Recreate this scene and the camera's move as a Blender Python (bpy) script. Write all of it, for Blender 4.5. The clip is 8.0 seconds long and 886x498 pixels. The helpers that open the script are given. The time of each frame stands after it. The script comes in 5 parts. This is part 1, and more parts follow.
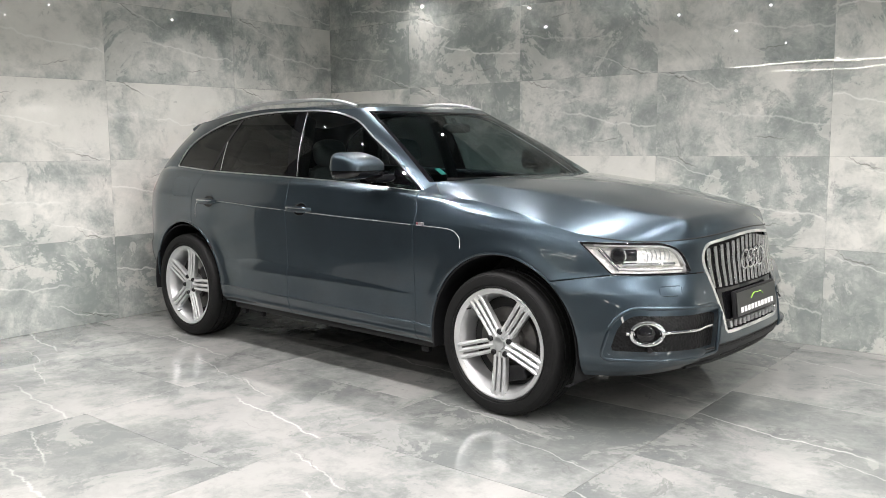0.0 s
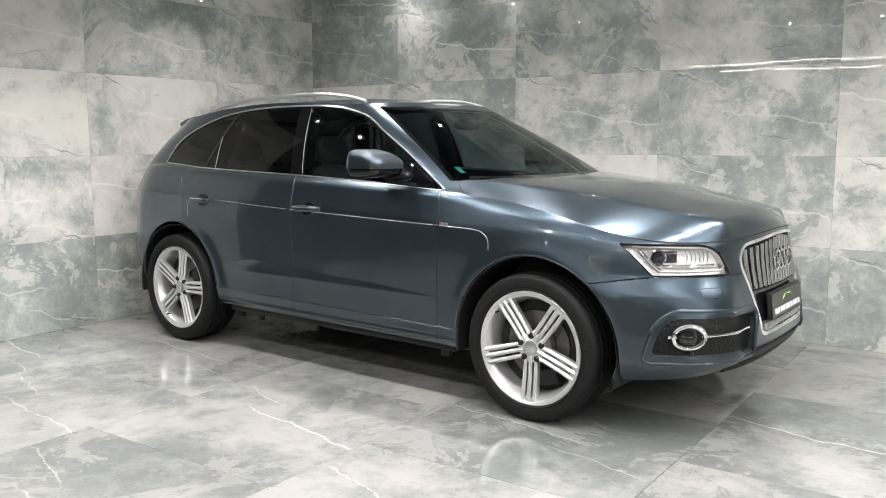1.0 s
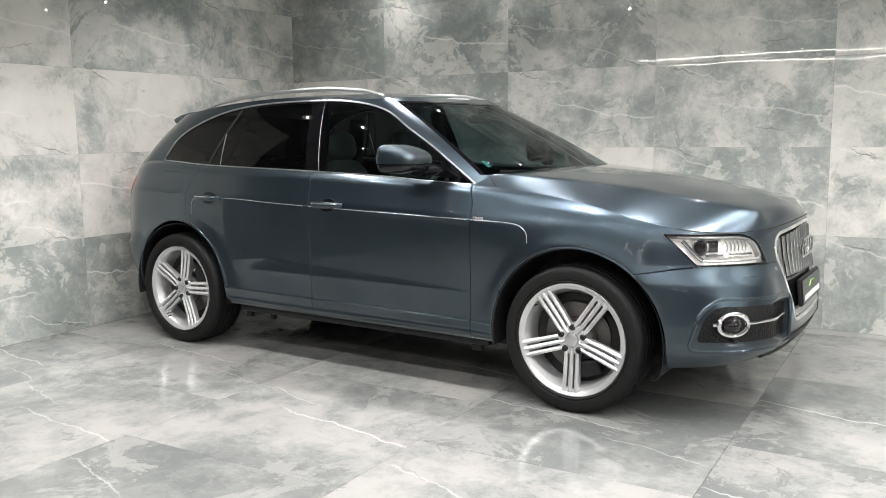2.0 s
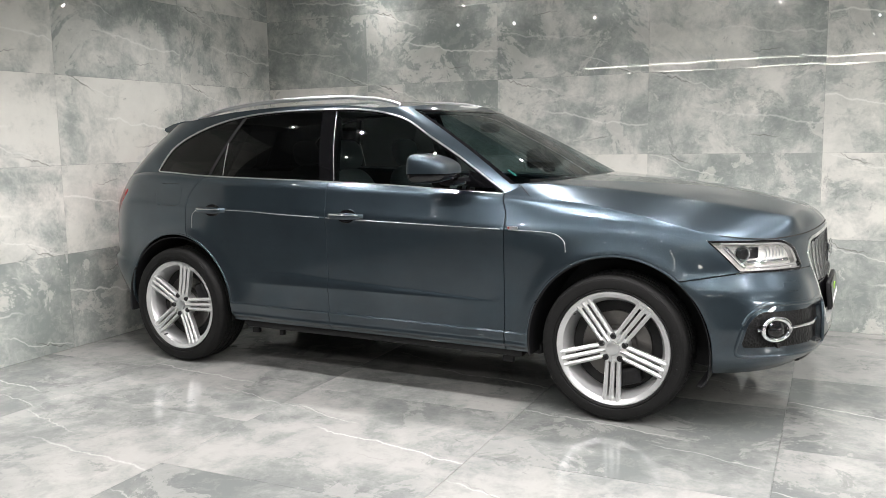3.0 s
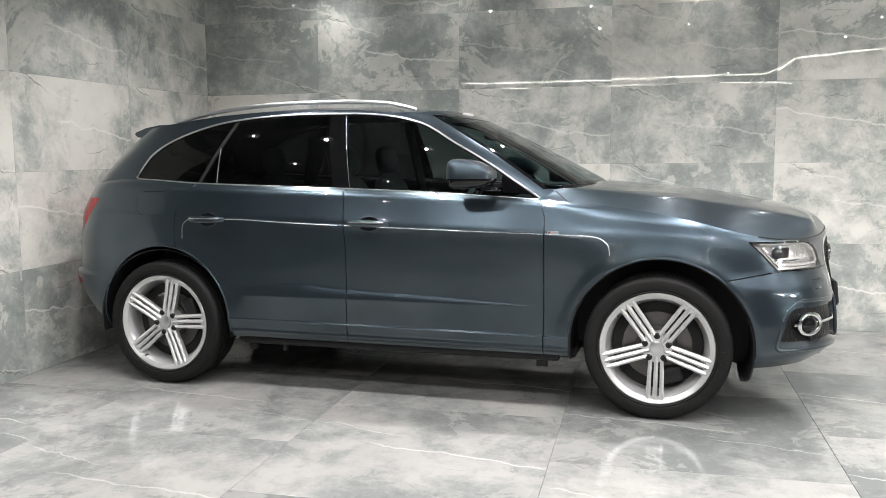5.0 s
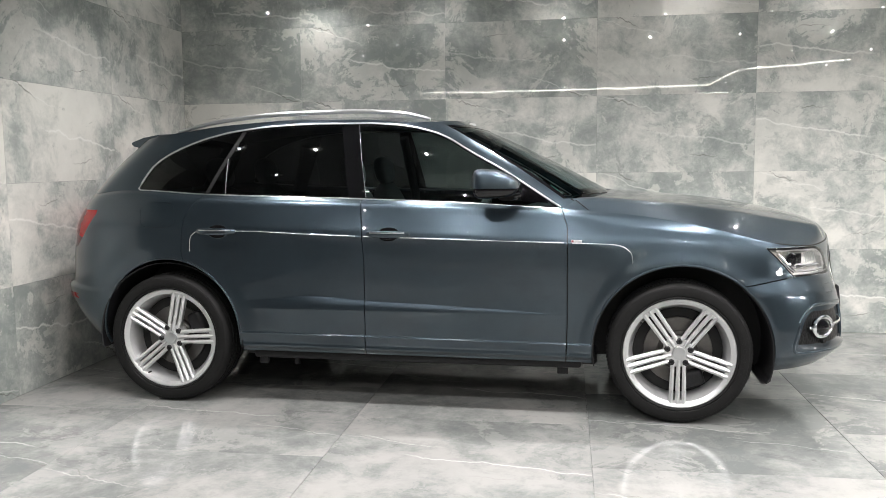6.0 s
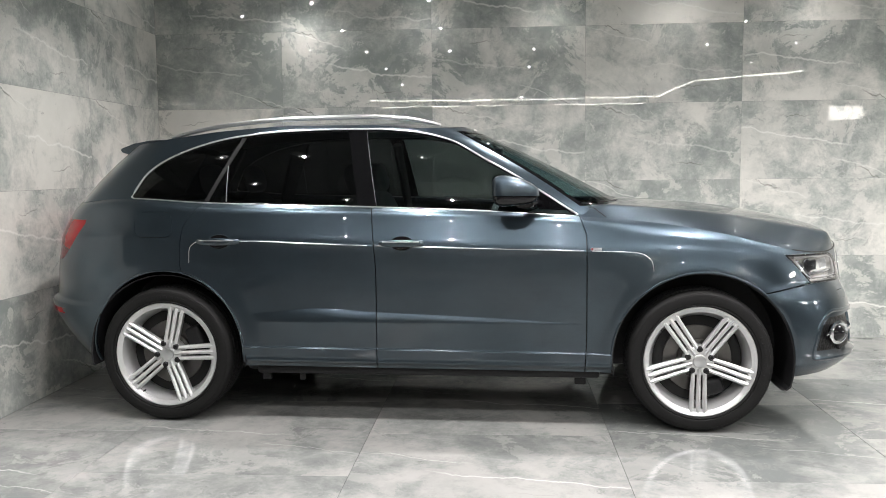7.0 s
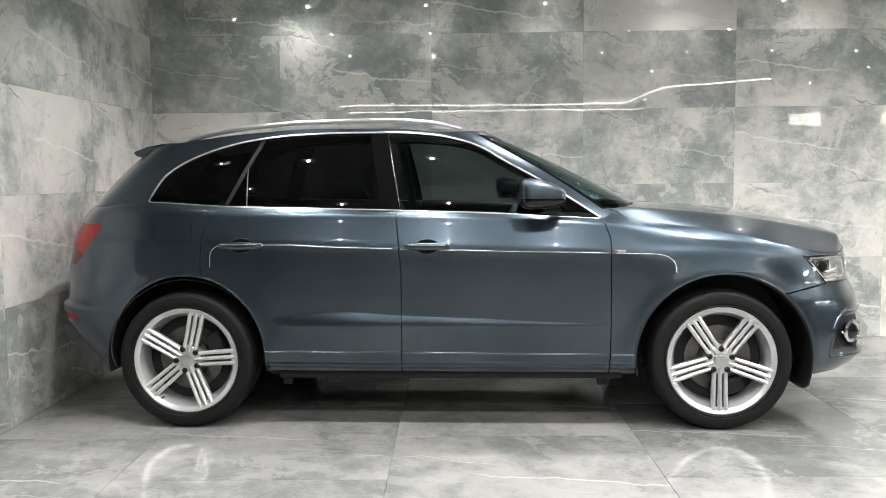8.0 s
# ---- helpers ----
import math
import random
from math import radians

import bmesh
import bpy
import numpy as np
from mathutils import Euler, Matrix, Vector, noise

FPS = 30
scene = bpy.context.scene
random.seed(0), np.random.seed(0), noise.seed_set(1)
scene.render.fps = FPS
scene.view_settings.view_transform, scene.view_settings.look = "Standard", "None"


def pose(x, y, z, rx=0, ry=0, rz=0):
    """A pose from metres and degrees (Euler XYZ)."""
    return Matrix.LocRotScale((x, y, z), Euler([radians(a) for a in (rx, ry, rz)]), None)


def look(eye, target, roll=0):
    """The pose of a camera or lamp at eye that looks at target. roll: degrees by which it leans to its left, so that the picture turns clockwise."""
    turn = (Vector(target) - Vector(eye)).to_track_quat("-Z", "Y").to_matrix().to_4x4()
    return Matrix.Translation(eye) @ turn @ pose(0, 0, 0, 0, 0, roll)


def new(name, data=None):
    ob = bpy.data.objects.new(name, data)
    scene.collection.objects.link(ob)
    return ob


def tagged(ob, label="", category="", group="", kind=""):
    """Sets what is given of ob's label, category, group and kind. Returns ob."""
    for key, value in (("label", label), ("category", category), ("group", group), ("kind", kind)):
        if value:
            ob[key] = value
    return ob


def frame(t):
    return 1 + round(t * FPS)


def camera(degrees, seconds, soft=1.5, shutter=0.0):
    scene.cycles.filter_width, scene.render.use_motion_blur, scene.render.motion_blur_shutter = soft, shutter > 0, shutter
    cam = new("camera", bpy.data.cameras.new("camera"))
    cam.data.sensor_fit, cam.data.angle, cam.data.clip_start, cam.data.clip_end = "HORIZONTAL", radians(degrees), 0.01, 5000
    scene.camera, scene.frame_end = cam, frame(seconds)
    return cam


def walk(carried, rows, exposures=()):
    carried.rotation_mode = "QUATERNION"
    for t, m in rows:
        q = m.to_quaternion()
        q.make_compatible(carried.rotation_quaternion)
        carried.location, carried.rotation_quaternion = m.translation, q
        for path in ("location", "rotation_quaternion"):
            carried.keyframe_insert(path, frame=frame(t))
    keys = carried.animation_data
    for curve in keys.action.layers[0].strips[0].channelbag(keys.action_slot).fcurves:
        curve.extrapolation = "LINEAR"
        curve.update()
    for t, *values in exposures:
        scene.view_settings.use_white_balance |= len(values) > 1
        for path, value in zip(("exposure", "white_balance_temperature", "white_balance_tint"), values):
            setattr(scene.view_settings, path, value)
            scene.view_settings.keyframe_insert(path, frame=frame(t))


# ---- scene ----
cam = camera(55.5, 8.0, soft=0.9)
PATH = [
    (0, (5.2, -4.331, 1.362), (3.942, -2.797, 1.111), -0.5),
    (0.5, (5.002, -4.405, 1.354), (3.795, -2.83, 1.103), -0.2),
    (1, (4.765, -4.469, 1.367), (3.618, -2.851, 1.108), -0.1),
    (1.5, (4.546, -4.631, 1.362), (3.469, -2.966, 1.095), -0.3),
    (3, (3.76, -4.951, 1.389), (2.921, -3.154, 1.129), -0.9),
    (3.5, (3.494, -5.121, 1.376), (2.755, -3.278, 1.136), -0.8),
    (4, (3.267, -5.238, 1.373), (2.618, -3.361, 1.136), -0.6),
    (4.5, (3.011, -5.208, 1.342), (2.453, -3.302, 1.107), -0.5),
    (6, (2.239, -5.337, 1.355), (1.949, -3.369, 1.147), -0.6),
    (6.5, (2.016, -5.253, 1.336), (1.806, -3.274, 1.141), -0.6),
    (7, (1.81, -5.257, 1.342), (1.672, -3.27, 1.156), -0.6),
    (7.5, (1.567, -5.322, 1.348), (1.493, -3.332, 1.168), -0.6),
    (8, (1.432, -5.291, 1.334), (1.407, -3.299, 1.16), -0.6),
]
walk(cam, [(t, look(eye, target, roll)) for t, eye, target, roll in PATH])

# ---- world and light ----
world = bpy.data.worlds.new("world")
scene.world = world
world.use_nodes = True
world.node_tree.nodes["Background"].inputs[0].default_value = (0.9, 0.95, 1.0, 1)
world.node_tree.nodes["Background"].inputs[1].default_value = 0.02
scene.view_settings.exposure = 0.0

CEIL = 2.74
WALL_Y, WALL_X = 1.47, -0.957          # the two tiled walls
FAR_Y, FAR_X = -11.2, 13.0             # the unseen rest of the showroom
SPOT_X = [0.25 + 0.975 * i for i in range(10)]
SPOT_Y = [1.16, -0.2, -1.7, -3.4, -5.3, -8.0]
SPOT_WATT, EDGE_WATT, CORNER_WATT = 21.5, 1.5, 23.0      # the row along the wall is dimmer


def lamp_data(name, watt, spread=145):
    d = bpy.data.lights.new(name, "AREA")
    d.shape, d.size, d.energy = "DISK", 0.028, watt
    d.spread = radians(spread)
    d.color = (1.0, 0.965, 0.955)
    return d


spot_data, edge_data = lamp_data("downlight", SPOT_WATT), lamp_data("wall_downlight", EDGE_WATT)
flank_data = lamp_data("flank_downlight", 17.0, 120)
nook_data = lamp_data("nook_downlight", 4.0)
corner_data = lamp_data("corner_downlight", CORNER_WATT)
fill_data = lamp_data("side_fill_lamp", 4.0, 45)

# ---- materials ----
def material(name):
    m = bpy.data.materials.new(name)
    m.use_nodes = True
    t = m.node_tree
    return m, t, t.nodes["Principled BSDF"]


def node(t, kind, **inputs):
    n = t.nodes.new("ShaderNode" + kind)
    for k, v in inputs.items():
        n.inputs[k.replace("_", " ")].default_value = v
    return n


def calc(t, op, a, b=None, clamp=False):
    n = t.nodes.new("ShaderNodeMath")
    n.operation, n.use_clamp = op, clamp
    for i, v in enumerate((a, b)):
        if v is None:
            continue
        if isinstance(v, (int, float)):
            n.inputs[i].default_value = v
        else:
            t.links.new(v, n.inputs[i])
    return n.outputs[0]


def ramp(t, fac, stops):
    n = t.nodes.new("ShaderNodeValToRGB")
    els = n.color_ramp.elements
    while len(els) < len(stops):
        els.new(0.5)
    for e, (p, c) in zip(els, stops):
        e.position, e.color = p, (*c, 1) if len(c) == 3 else c
    t.links.new(fac, n.inputs[0])
    return n.outputs[0]


def blend(t, fac, a, b):
    n = t.nodes.new("ShaderNodeMix")
    n.data_type = "RGBA"
    for i, v in ((0, fac), (6, a), (7, b)):
        if isinstance(v, (int, float)):
            n.inputs[i].default_value = v
        elif isinstance(v, tuple):
            n.inputs[i].default_value = (*v, 1)
        else:
            t.links.new(v, n.inputs[i])
    return n.outputs[2]


def noise_of(t, vec, scale, detail=4.0, rough=0.55, distort=0.0):
    n = node(t, "TexNoise", Scale=scale, Detail=detail, Roughness=rough, Distortion=distort)
    t.links.new(vec, n.inputs["Vector"])
    return n.outputs[0]


def bump_of(t, b, height, strength, dist):
    n = node(t, "Bump", Strength=strength, Distance=dist)
    t.links.new(height, n.inputs["Height"])
    t.links.new(n.outputs[0], b.inputs["Normal"])


def marble(name, dark, mid, light, rough, wave, vein=1.0):
    """Polished grey-green stone-look porcelain: clouds, one or two pale veins and a dark crack printed on each tile."""
    m, t, b = material(name)
    tc, oi = t.nodes.new("ShaderNodeTexCoord"), t.nodes.new("ShaderNodeObjectInfo")
    rnd = oi.outputs["Random"]
    comb = t.nodes.new("ShaderNodeCombineXYZ")
    for i, k in enumerate((37.0, 91.0, 53.0)):
        t.links.new(calc(t, "MULTIPLY", rnd, k), comb.inputs[i])
    add = t.nodes.new("ShaderNodeVectorMath")
    t.links.new(tc.outputs["Object"], add.inputs[0])
    t.links.new(comb.outputs[0], add.inputs[1])
    p = add.outputs[0]
    sep = t.nodes.new("ShaderNodeSeparateXYZ")
    t.links.new(tc.outputs["Object"], sep.inputs[0])
    flip = calc(t, "SUBTRACT", calc(t, "MULTIPLY", calc(t, "GREATER_THAN", rnd, 0.62), -2.0), -1.0)
    x, y = calc(t, "MULTIPLY", sep.outputs[0], flip), calc(t, "MULTIPLY", sep.outputs[1], flip)
    # clouds
    big = noise_of(t, p, 1.35, 4.0, 0.55, 0.5)
    small = noise_of(t, p, 5.5, 9.0, 0.72, 0.3)
    grain = noise_of(t, p, 45.0, 6.0, 0.7)
    shift = calc(t, "MULTIPLY", calc(t, "SUBTRACT", calc(t, "FRACT", calc(t, "MULTIPLY", rnd, 17.0)), 0.5), 0.16)
    f = calc(t, "ADD", calc(t, "MULTIPLY", big, 0.60), calc(t, "MULTIPLY", small, 0.40))
    f = calc(t, "ADD", calc(t, "ADD", f, shift), calc(t, "MULTIPLY", calc(t, "SUBTRACT", grain, 0.5), 0.10))
    col = ramp(t, f, [(0.38, dark), (0.46, tuple((a + c) / 2 for a, c in zip(dark, mid))), (0.50, mid), (0.585, light), (0.70, tuple(c * 1.08 for c in light))])
    torn = noise_of(t, p, 2.1, 10.0, 0.74, 0.5)
    edge = ramp(t, torn, [(0.530, (0, 0, 0)), (0.548, (1, 1, 1))])
    col = blend(t, calc(t, "MULTIPLY", edge, 0.50), col, light)
    flakes = ramp(t, noise_of(t, p, 7.5, 10.0, 0.8, 0.8), [(0.535, (0, 0, 0)), (0.550, (1, 1, 1))])
    col = blend(t, calc(t, "MULTIPLY", flakes, 0.14), col, light)
    pits = ramp(t, noise_of(t, p, 3.4, 10.0, 0.78, 0.6), [(0.375, (1, 1, 1)), (0.405, (0, 0, 0))])
    col = blend(t, calc(t, "MULTIPLY", pits, 0.45), col, tuple(c * 0.8 for c in dark))
    # pale veins that run along the tile

    def path(height, slope, amp, freq, seed):
        at = t.nodes.new("ShaderNodeCombineXYZ")
        t.links.new(calc(t, "ADD", calc(t, "MULTIPLY", rnd, 70.0), seed), at.inputs[1])
        t.links.new(x, at.inputs[0])
        wob = calc(t, "MULTIPLY", calc(t, "SUBTRACT", noise_of(t, at.outputs[0], freq, 7.0, 0.62), 0.5), amp)
        line = calc(t, "ADD", calc(t, "ADD", calc(t, "MULTIPLY", x, slope), height), wob)
        return calc(t, "ABSOLUTE", calc(t, "SUBTRACT", y, line)), at.outputs[0]

    def stroke(dist, half, lo, hi, strength, at):
        w = calc(t, "MULTIPLY", noise_of(t, at, 14.0, 3.0), half * 2)
        body = calc(t, "SUBTRACT", 1.0, calc(t, "DIVIDE", dist, w), clamp=True)
        rise = calc(t, "DIVIDE", calc(t, "SUBTRACT", x, lo), 0.16, clamp=True)
        fall = calc(t, "DIVIDE", calc(t, "SUBTRACT", hi, x), 0.10, clamp=True)
        return calc(t, "MULTIPLY", calc(t, "MULTIPLY", body, strength), calc(t, "MULTIPLY", rise, fall))
    pale, deep = (0.80, 0.80, 0.765), (0.075, 0.07, 0.06)
    some = calc(t, "MULTIPLY", calc(t, "FRACT", calc(t, "MULTIPLY", rnd, 7.0)), 1.15, clamp=True)
    some = calc(t, "ADD", calc(t, "MULTIPLY", some, 0.6), 0.4)
    d, at = path(0.00, -0.15, 0.22, 2.4, 3.0)
    col = blend(t, calc(t, "MULTIPLY", stroke(d, 0.010, -0.28, 0.66, 1.0 * vein, at), some), col, pale)
    d, at = path(0.12, -0.32, 0.26, 2.0, 11.0)
    col = blend(t, stroke(d, 0.007, -0.66, -0.05, 0.60 * vein, at), col, pale)
    d, at = path(0.10, -0.42, 0.20, 6.0, 23.0)
    col = blend(t, stroke(d, 0.0062, -0.62, -0.26, 0.95 * vein, at), col, deep)
    d, at = path(-0.20, 0.10, 0.16, 5.0, 31.0)
    col = blend(t, stroke(d, 0.0048, 0.05, 0.34, 0.8 * vein, at), col, deep)
    t.links.new(col, b.inputs["Base Color"])
    t.links.new(calc(t, "MULTIPLY", calc(t, "ADD", small, 0.5), rough), b.inputs["Roughness"])
    b.inputs["IOR"].default_value = 1.5
    bump_of(t, b, noise_of(t, p, 3.0, 1.0), 1.0, wave)
    return m


def plain(name, col, rough=0.5, metal=0.0, coat=0.0, vary=0.0, scale=30.0, bump=0.0):
    m, t, b = material(name)
    tc = t.nodes.new("ShaderNodeTexCoord")
    b.inputs["Metallic"].default_value, b.inputs["Roughness"].default_value = metal, rough
    b.inputs["Coat Weight"].default_value, b.inputs["Coat Roughness"].default_value = coat, 0.03
    b.inputs["Base Color"].default_value = (*col, 1)
    if vary:
        n = noise_of(t, tc.outputs["Object"], scale, 5.0, 0.6)
        t.links.new(ramp(t, n, [(0.3, tuple(c * (1 - vary) for c in col)), (0.7, tuple(min(1, c * (1 + vary)) for c in col))]), b.inputs["Base Color"])
        t.links.new(calc(t, "ADD", calc(t, "MULTIPLY", n, 0.15), max(0.02, rough - 0.07)), b.inputs["Roughness"])
        if bump:
            bump_of(t, b, n, 1.0, bump)
    return m


def glass(name, tint, refl=1.0):
    m, t, b = material(name)
    out = t.nodes["Material Output"]
    clear, gloss, mix = node(t, "BsdfTransparent", Color=(*tint, 1)), node(t, "BsdfGlossy", Roughness=0.012), t.nodes.new("ShaderNodeMixShader")
    facing = t.nodes.new("ShaderNodeLayerWeight").outputs["Facing"]
    schlick = calc(t, "ADD", calc(t, "MULTIPLY", calc(t, "POWER", facing, 5.0), 0.96), 0.04)
    t.links.new(calc(t, "MULTIPLY", schlick, refl), mix.inputs[0])
    t.links.new(clear.outputs[0], mix.inputs[1])
    t.links.new(gloss.outputs[0], mix.inputs[2])
    t.links.new(mix.outputs[0], out.inputs[0])
    return m


def glow(name, col, strength):
    m, t, b = material(name)
    b.inputs["Base Color"].default_value = (*col, 1)
    b.inputs["Emission Color"].default_value = (*col, 1)
    b.inputs["Emission Strength"].default_value = strength
    return m


def paint_material():
    """Metallic slate grey with a fine flake and a clear coat."""
    m, t, b = material("car_paint")
    tc = t.nodes.new("ShaderNodeTexCoord")
    flake = t.nodes.new("ShaderNodeTexVoronoi")
    flake.inputs["Scale"].default_value = 900.0
    t.links.new(tc.outputs["Object"], flake.inputs["Vector"])
    f = calc(t, "ADD", calc(t, "MULTIPLY", flake.outputs["Color"], 0.5), calc(t, "MULTIPLY", noise_of(t, tc.outputs["Object"], 3.0), 0.5))
    t.links.new(ramp(t, f, [(0.2, (0.031, 0.044, 0.055)), (0.8, (0.062, 0.088, 0.109))]), b.inputs["Base Color"])
    b.inputs["Metallic"].default_value = 0.9
    b.inputs["Roughness"].default_value = 0.29
    b.inputs["Coat Weight"].default_value, b.inputs["Coat Roughness"].default_value = 1.0, 0.010
    return m


WALL_TILE = marble("wall_tile", (0.255, 0.282, 0.270), (0.455, 0.470, 0.445), (0.66, 0.652, 0.610), 0.011, 0.0005, 0.75)
FLOOR_TILE = marble("floor_tile", (0.130, 0.139, 0.136), (0.200, 0.206, 0.199), (0.275, 0.273, 0.262), 0.085, 0.0004, 0.32)
GROUT = plain("grout", (0.20, 0.21, 0.20), 0.85, vary=0.15)
CEILING_PAINT = plain("ceiling_paint", (0.15, 0.16, 0.165), 0.8, vary=0.04, scale=4)
DARK_WALL = plain("dark_wall", (0.105, 0.105, 0.108), 0.6, vary=0.08, scale=3)
PALE_WALL = plain("pale_wall", (0.42, 0.425, 0.42), 0.6, vary=0.06, scale=3)
GREY_WALL = plain("grey_wall", (0.055, 0.056, 0.058), 0.6, vary=0.08, scale=3)
PAINT = paint_material()
CHROME = plain("chrome", (0.82, 0.83, 0.84), 0.10, 1.0)
SATIN = plain("satin_aluminium", (0.62, 0.63, 0.64), 0.30, 1.0)
RIM_PAINT = plain("wheel_silver", (0.64, 0.645, 0.65), 0.31, 0.75, coat=0.3, vary=0.04, scale=40)
def dull(m, level):
    m.node_tree.nodes["Principled BSDF"].inputs["Specular IOR Level"].default_value = level
    return m


RUBBER = plain("tyre_rubber", (0.008, 0.008, 0.008), 0.6, vary=0.25, scale=60, bump=0.0004)
dull(RUBBER, 0.17)
BLACK = plain("black_plastic", (0.012, 0.012, 0.013), 0.5, vary=0.2, scale=80, bump=0.0003)
dull(BLACK, 0.25)
GLOSS_BLACK = plain("gloss_black", (0.005, 0.005, 0.006), 0.015)
PILLAR_BLACK = dull(plain("pillar_black", (0.004, 0.004, 0.0045), 0.012), 0.4)
VOID = plain("inner_black", (0.006, 0.006, 0.006), 0.8, vary=0.1)
IRON = plain("brake_iron", (0.12, 0.115, 0.11), 0.38, 0.9, vary=0.15, scale=25)
GLASS_DARK = glass("privacy_glass", (0.075, 0.080, 0.080), 1.5)
GLASS_SIDE = glass("side_glass", (0.25, 0.29, 0.285), 1.4)
GLASS_FRONT = glass("windscreen_glass", (0.32, 0.43, 0.44), 0.9)
GLASS_CLEAR = glass("lamp_lens", (0.95, 0.95, 0.96), 1.0)
REFLECTOR = plain("lamp_reflector", (0.90, 0.89, 0.85), 0.16, 0.15)
def facets(m, scale, dist):
    """Faceted metal, as in a lamp's reflector."""
    t = m.node_tree
    tc, v = t.nodes.new("ShaderNodeTexCoord"), node(t, "TexVoronoi", Scale=scale)
    t.links.new(tc.outputs["Object"], v.inputs["Vector"])
    bump_of(t, t.nodes["Principled BSDF"], v.outputs[0], 1.0, dist)
    return m


LAMP_WHITE = plain("lamp_white", (0.66, 0.655, 0.64), 0.22, 0.5, coat=0.6)
facets(REFLECTOR, 45.0, 0.006)
RED_LENS = plain("red_lens", (0.30, 0.002, 0.005), 0.10, vary=0.2, scale=50)
RED_DEEP = plain("deep_red_lens", (0.13, 0.003, 0.006), 0.08, vary=0.2, scale=50)
LEATHER = plain("grey_leather", (0.20, 0.205, 0.205), 0.5, vary=0.25, scale=90, bump=0.0004)
CLOTH_LIGHT = plain("headliner", (0.62, 0.62, 0.60), 0.9, vary=0.06, scale=200)
WHITE_INK = plain("white_ink", (0.8, 0.8, 0.8), 0.5)
GREEN_INK = plain("green_ink", (0.30, 0.55, 0.06), 0.5)
RED_INK = plain("red_ink", (0.30, 0.04, 0.05), 0.4)
PAPER_GREEN = plain("green_paper", (0.10, 0.45, 0.36), 0.7)

# ---- mesh helpers ----
def mesh_of(name, verts, faces, mat, smooth=True, normals=None):
    me = bpy.data.meshes.new(name)
    me.from_pydata([tuple(map(float, v)) for v in verts], [], [tuple(map(int, f)) for f in faces])
    me.materials.append(mat)
    me.polygons.foreach_set("use_smooth", [smooth] * len(me.polygons))
    if normals is not None:
        me.normals_split_custom_set_from_vertices([tuple(map(float, n)) for n in normals])
    me.update()
    return me


def put(name, me, parent=None, m=None, label=""):
    ob = new(name, me)
    if parent is not None:
        ob.parent = parent
    if m is not None:
        ob.matrix_basis = m
    if label:
        ob["label"] = label
    return ob


def part(name, bm, mat, parent=None, label="", smooth=True, m=None, sharp=35):
    """Links a bmesh as one mesh object under a thing or a part."""
    me = bpy.data.meshes.new(name)
    bmesh.ops.recalc_face_normals(bm, faces=bm.faces)
    for f in bm.faces:
        f.smooth = smooth
    if smooth:
        for e in bm.edges:
            if len(e.link_faces) == 2 and e.calc_face_angle(0) > radians(sharp):
                e.smooth = False
    bm.to_mesh(me)
    bm.free()
    me.materials.append(mat)
    return put(name, me, parent, m, label)


def box(sx, sy, sz, bevel=0.0, seg=2, at=None, bm=None):
    bm = bm or bmesh.new()
    got = bmesh.ops.create_cube(bm, size=1.0, matrix=(at or Matrix()) @ Matrix.Diagonal((sx, sy, sz, 1)))
    if bevel:
        edges = {e for v in got["verts"] for e in v.link_edges}
        bmesh.ops.bevel(bm, geom=list(edges), offset=bevel, segments=seg, profile=0.5, affect="EDGES")
    return bm


def lathe(profile, n=64, axis="y", bm=None):
    """Turns a profile of (radius, along) round the axis; a closed profile gives a solid ring."""
    bm = bm or bmesh.new()
    rings = []
    for i in range(n):
        a = 2 * math.pi * i / n
        ring = []
        for r, h in profile:
            c, s = r * math.cos(a), r * math.sin(a)
            ring.append(bm.verts.new((c, h, s) if axis == "y" else (h, c, s) if axis == "x" else (c, s, h)))
        rings.append(ring)
    for i in range(n):
        a, b = rings[i], rings[(i + 1) % n]
        for k in range(len(profile) - 1):
            bm.faces.new((a[k], a[k + 1], b[k + 1], b[k]))
    return bm


def tube(points, radius, n=10, bm=None, closed=False):
    """A round bar along a line of points; radius may be a list."""
    bm = bm or bmesh.new()
    pts = [Vector(p) for p in points]
    rings = []
    for i, p in enumerate(pts):
        if closed:
            d = pts[(i + 1) % len(pts)] - pts[i - 1]
        else:
            d = pts[min(i + 1, len(pts) - 1)] - pts[max(i - 1, 0)]
        d.normalize()
        ref = Vector((0, 0, 1)) if abs(d.z) < 0.9 else Vector((1, 0, 0))
        a = d.cross(ref).normalized()
        b = d.cross(a)
        r = radius[i] if isinstance(radius, list) else radius
        rx, rz = r if isinstance(r, tuple) else (r, r)
        rings.append([bm.verts.new(p + a * (rx * math.cos(2 * math.pi * k / n)) + b * (rz * math.sin(2 * math.pi * k / n))) for k in range(n)])
    count = len(pts) if closed else len(pts) - 1
    for i in range(count):
        u, w = rings[i], rings[(i + 1) % len(pts)]
        for k in range(n):
            bm.faces.new((u[k], u[(k + 1) % n], w[(k + 1) % n], w[k]))
    if not closed:
        bm.faces.new(rings[0][::-1])
        bm.faces.new(rings[-1])
    return bm


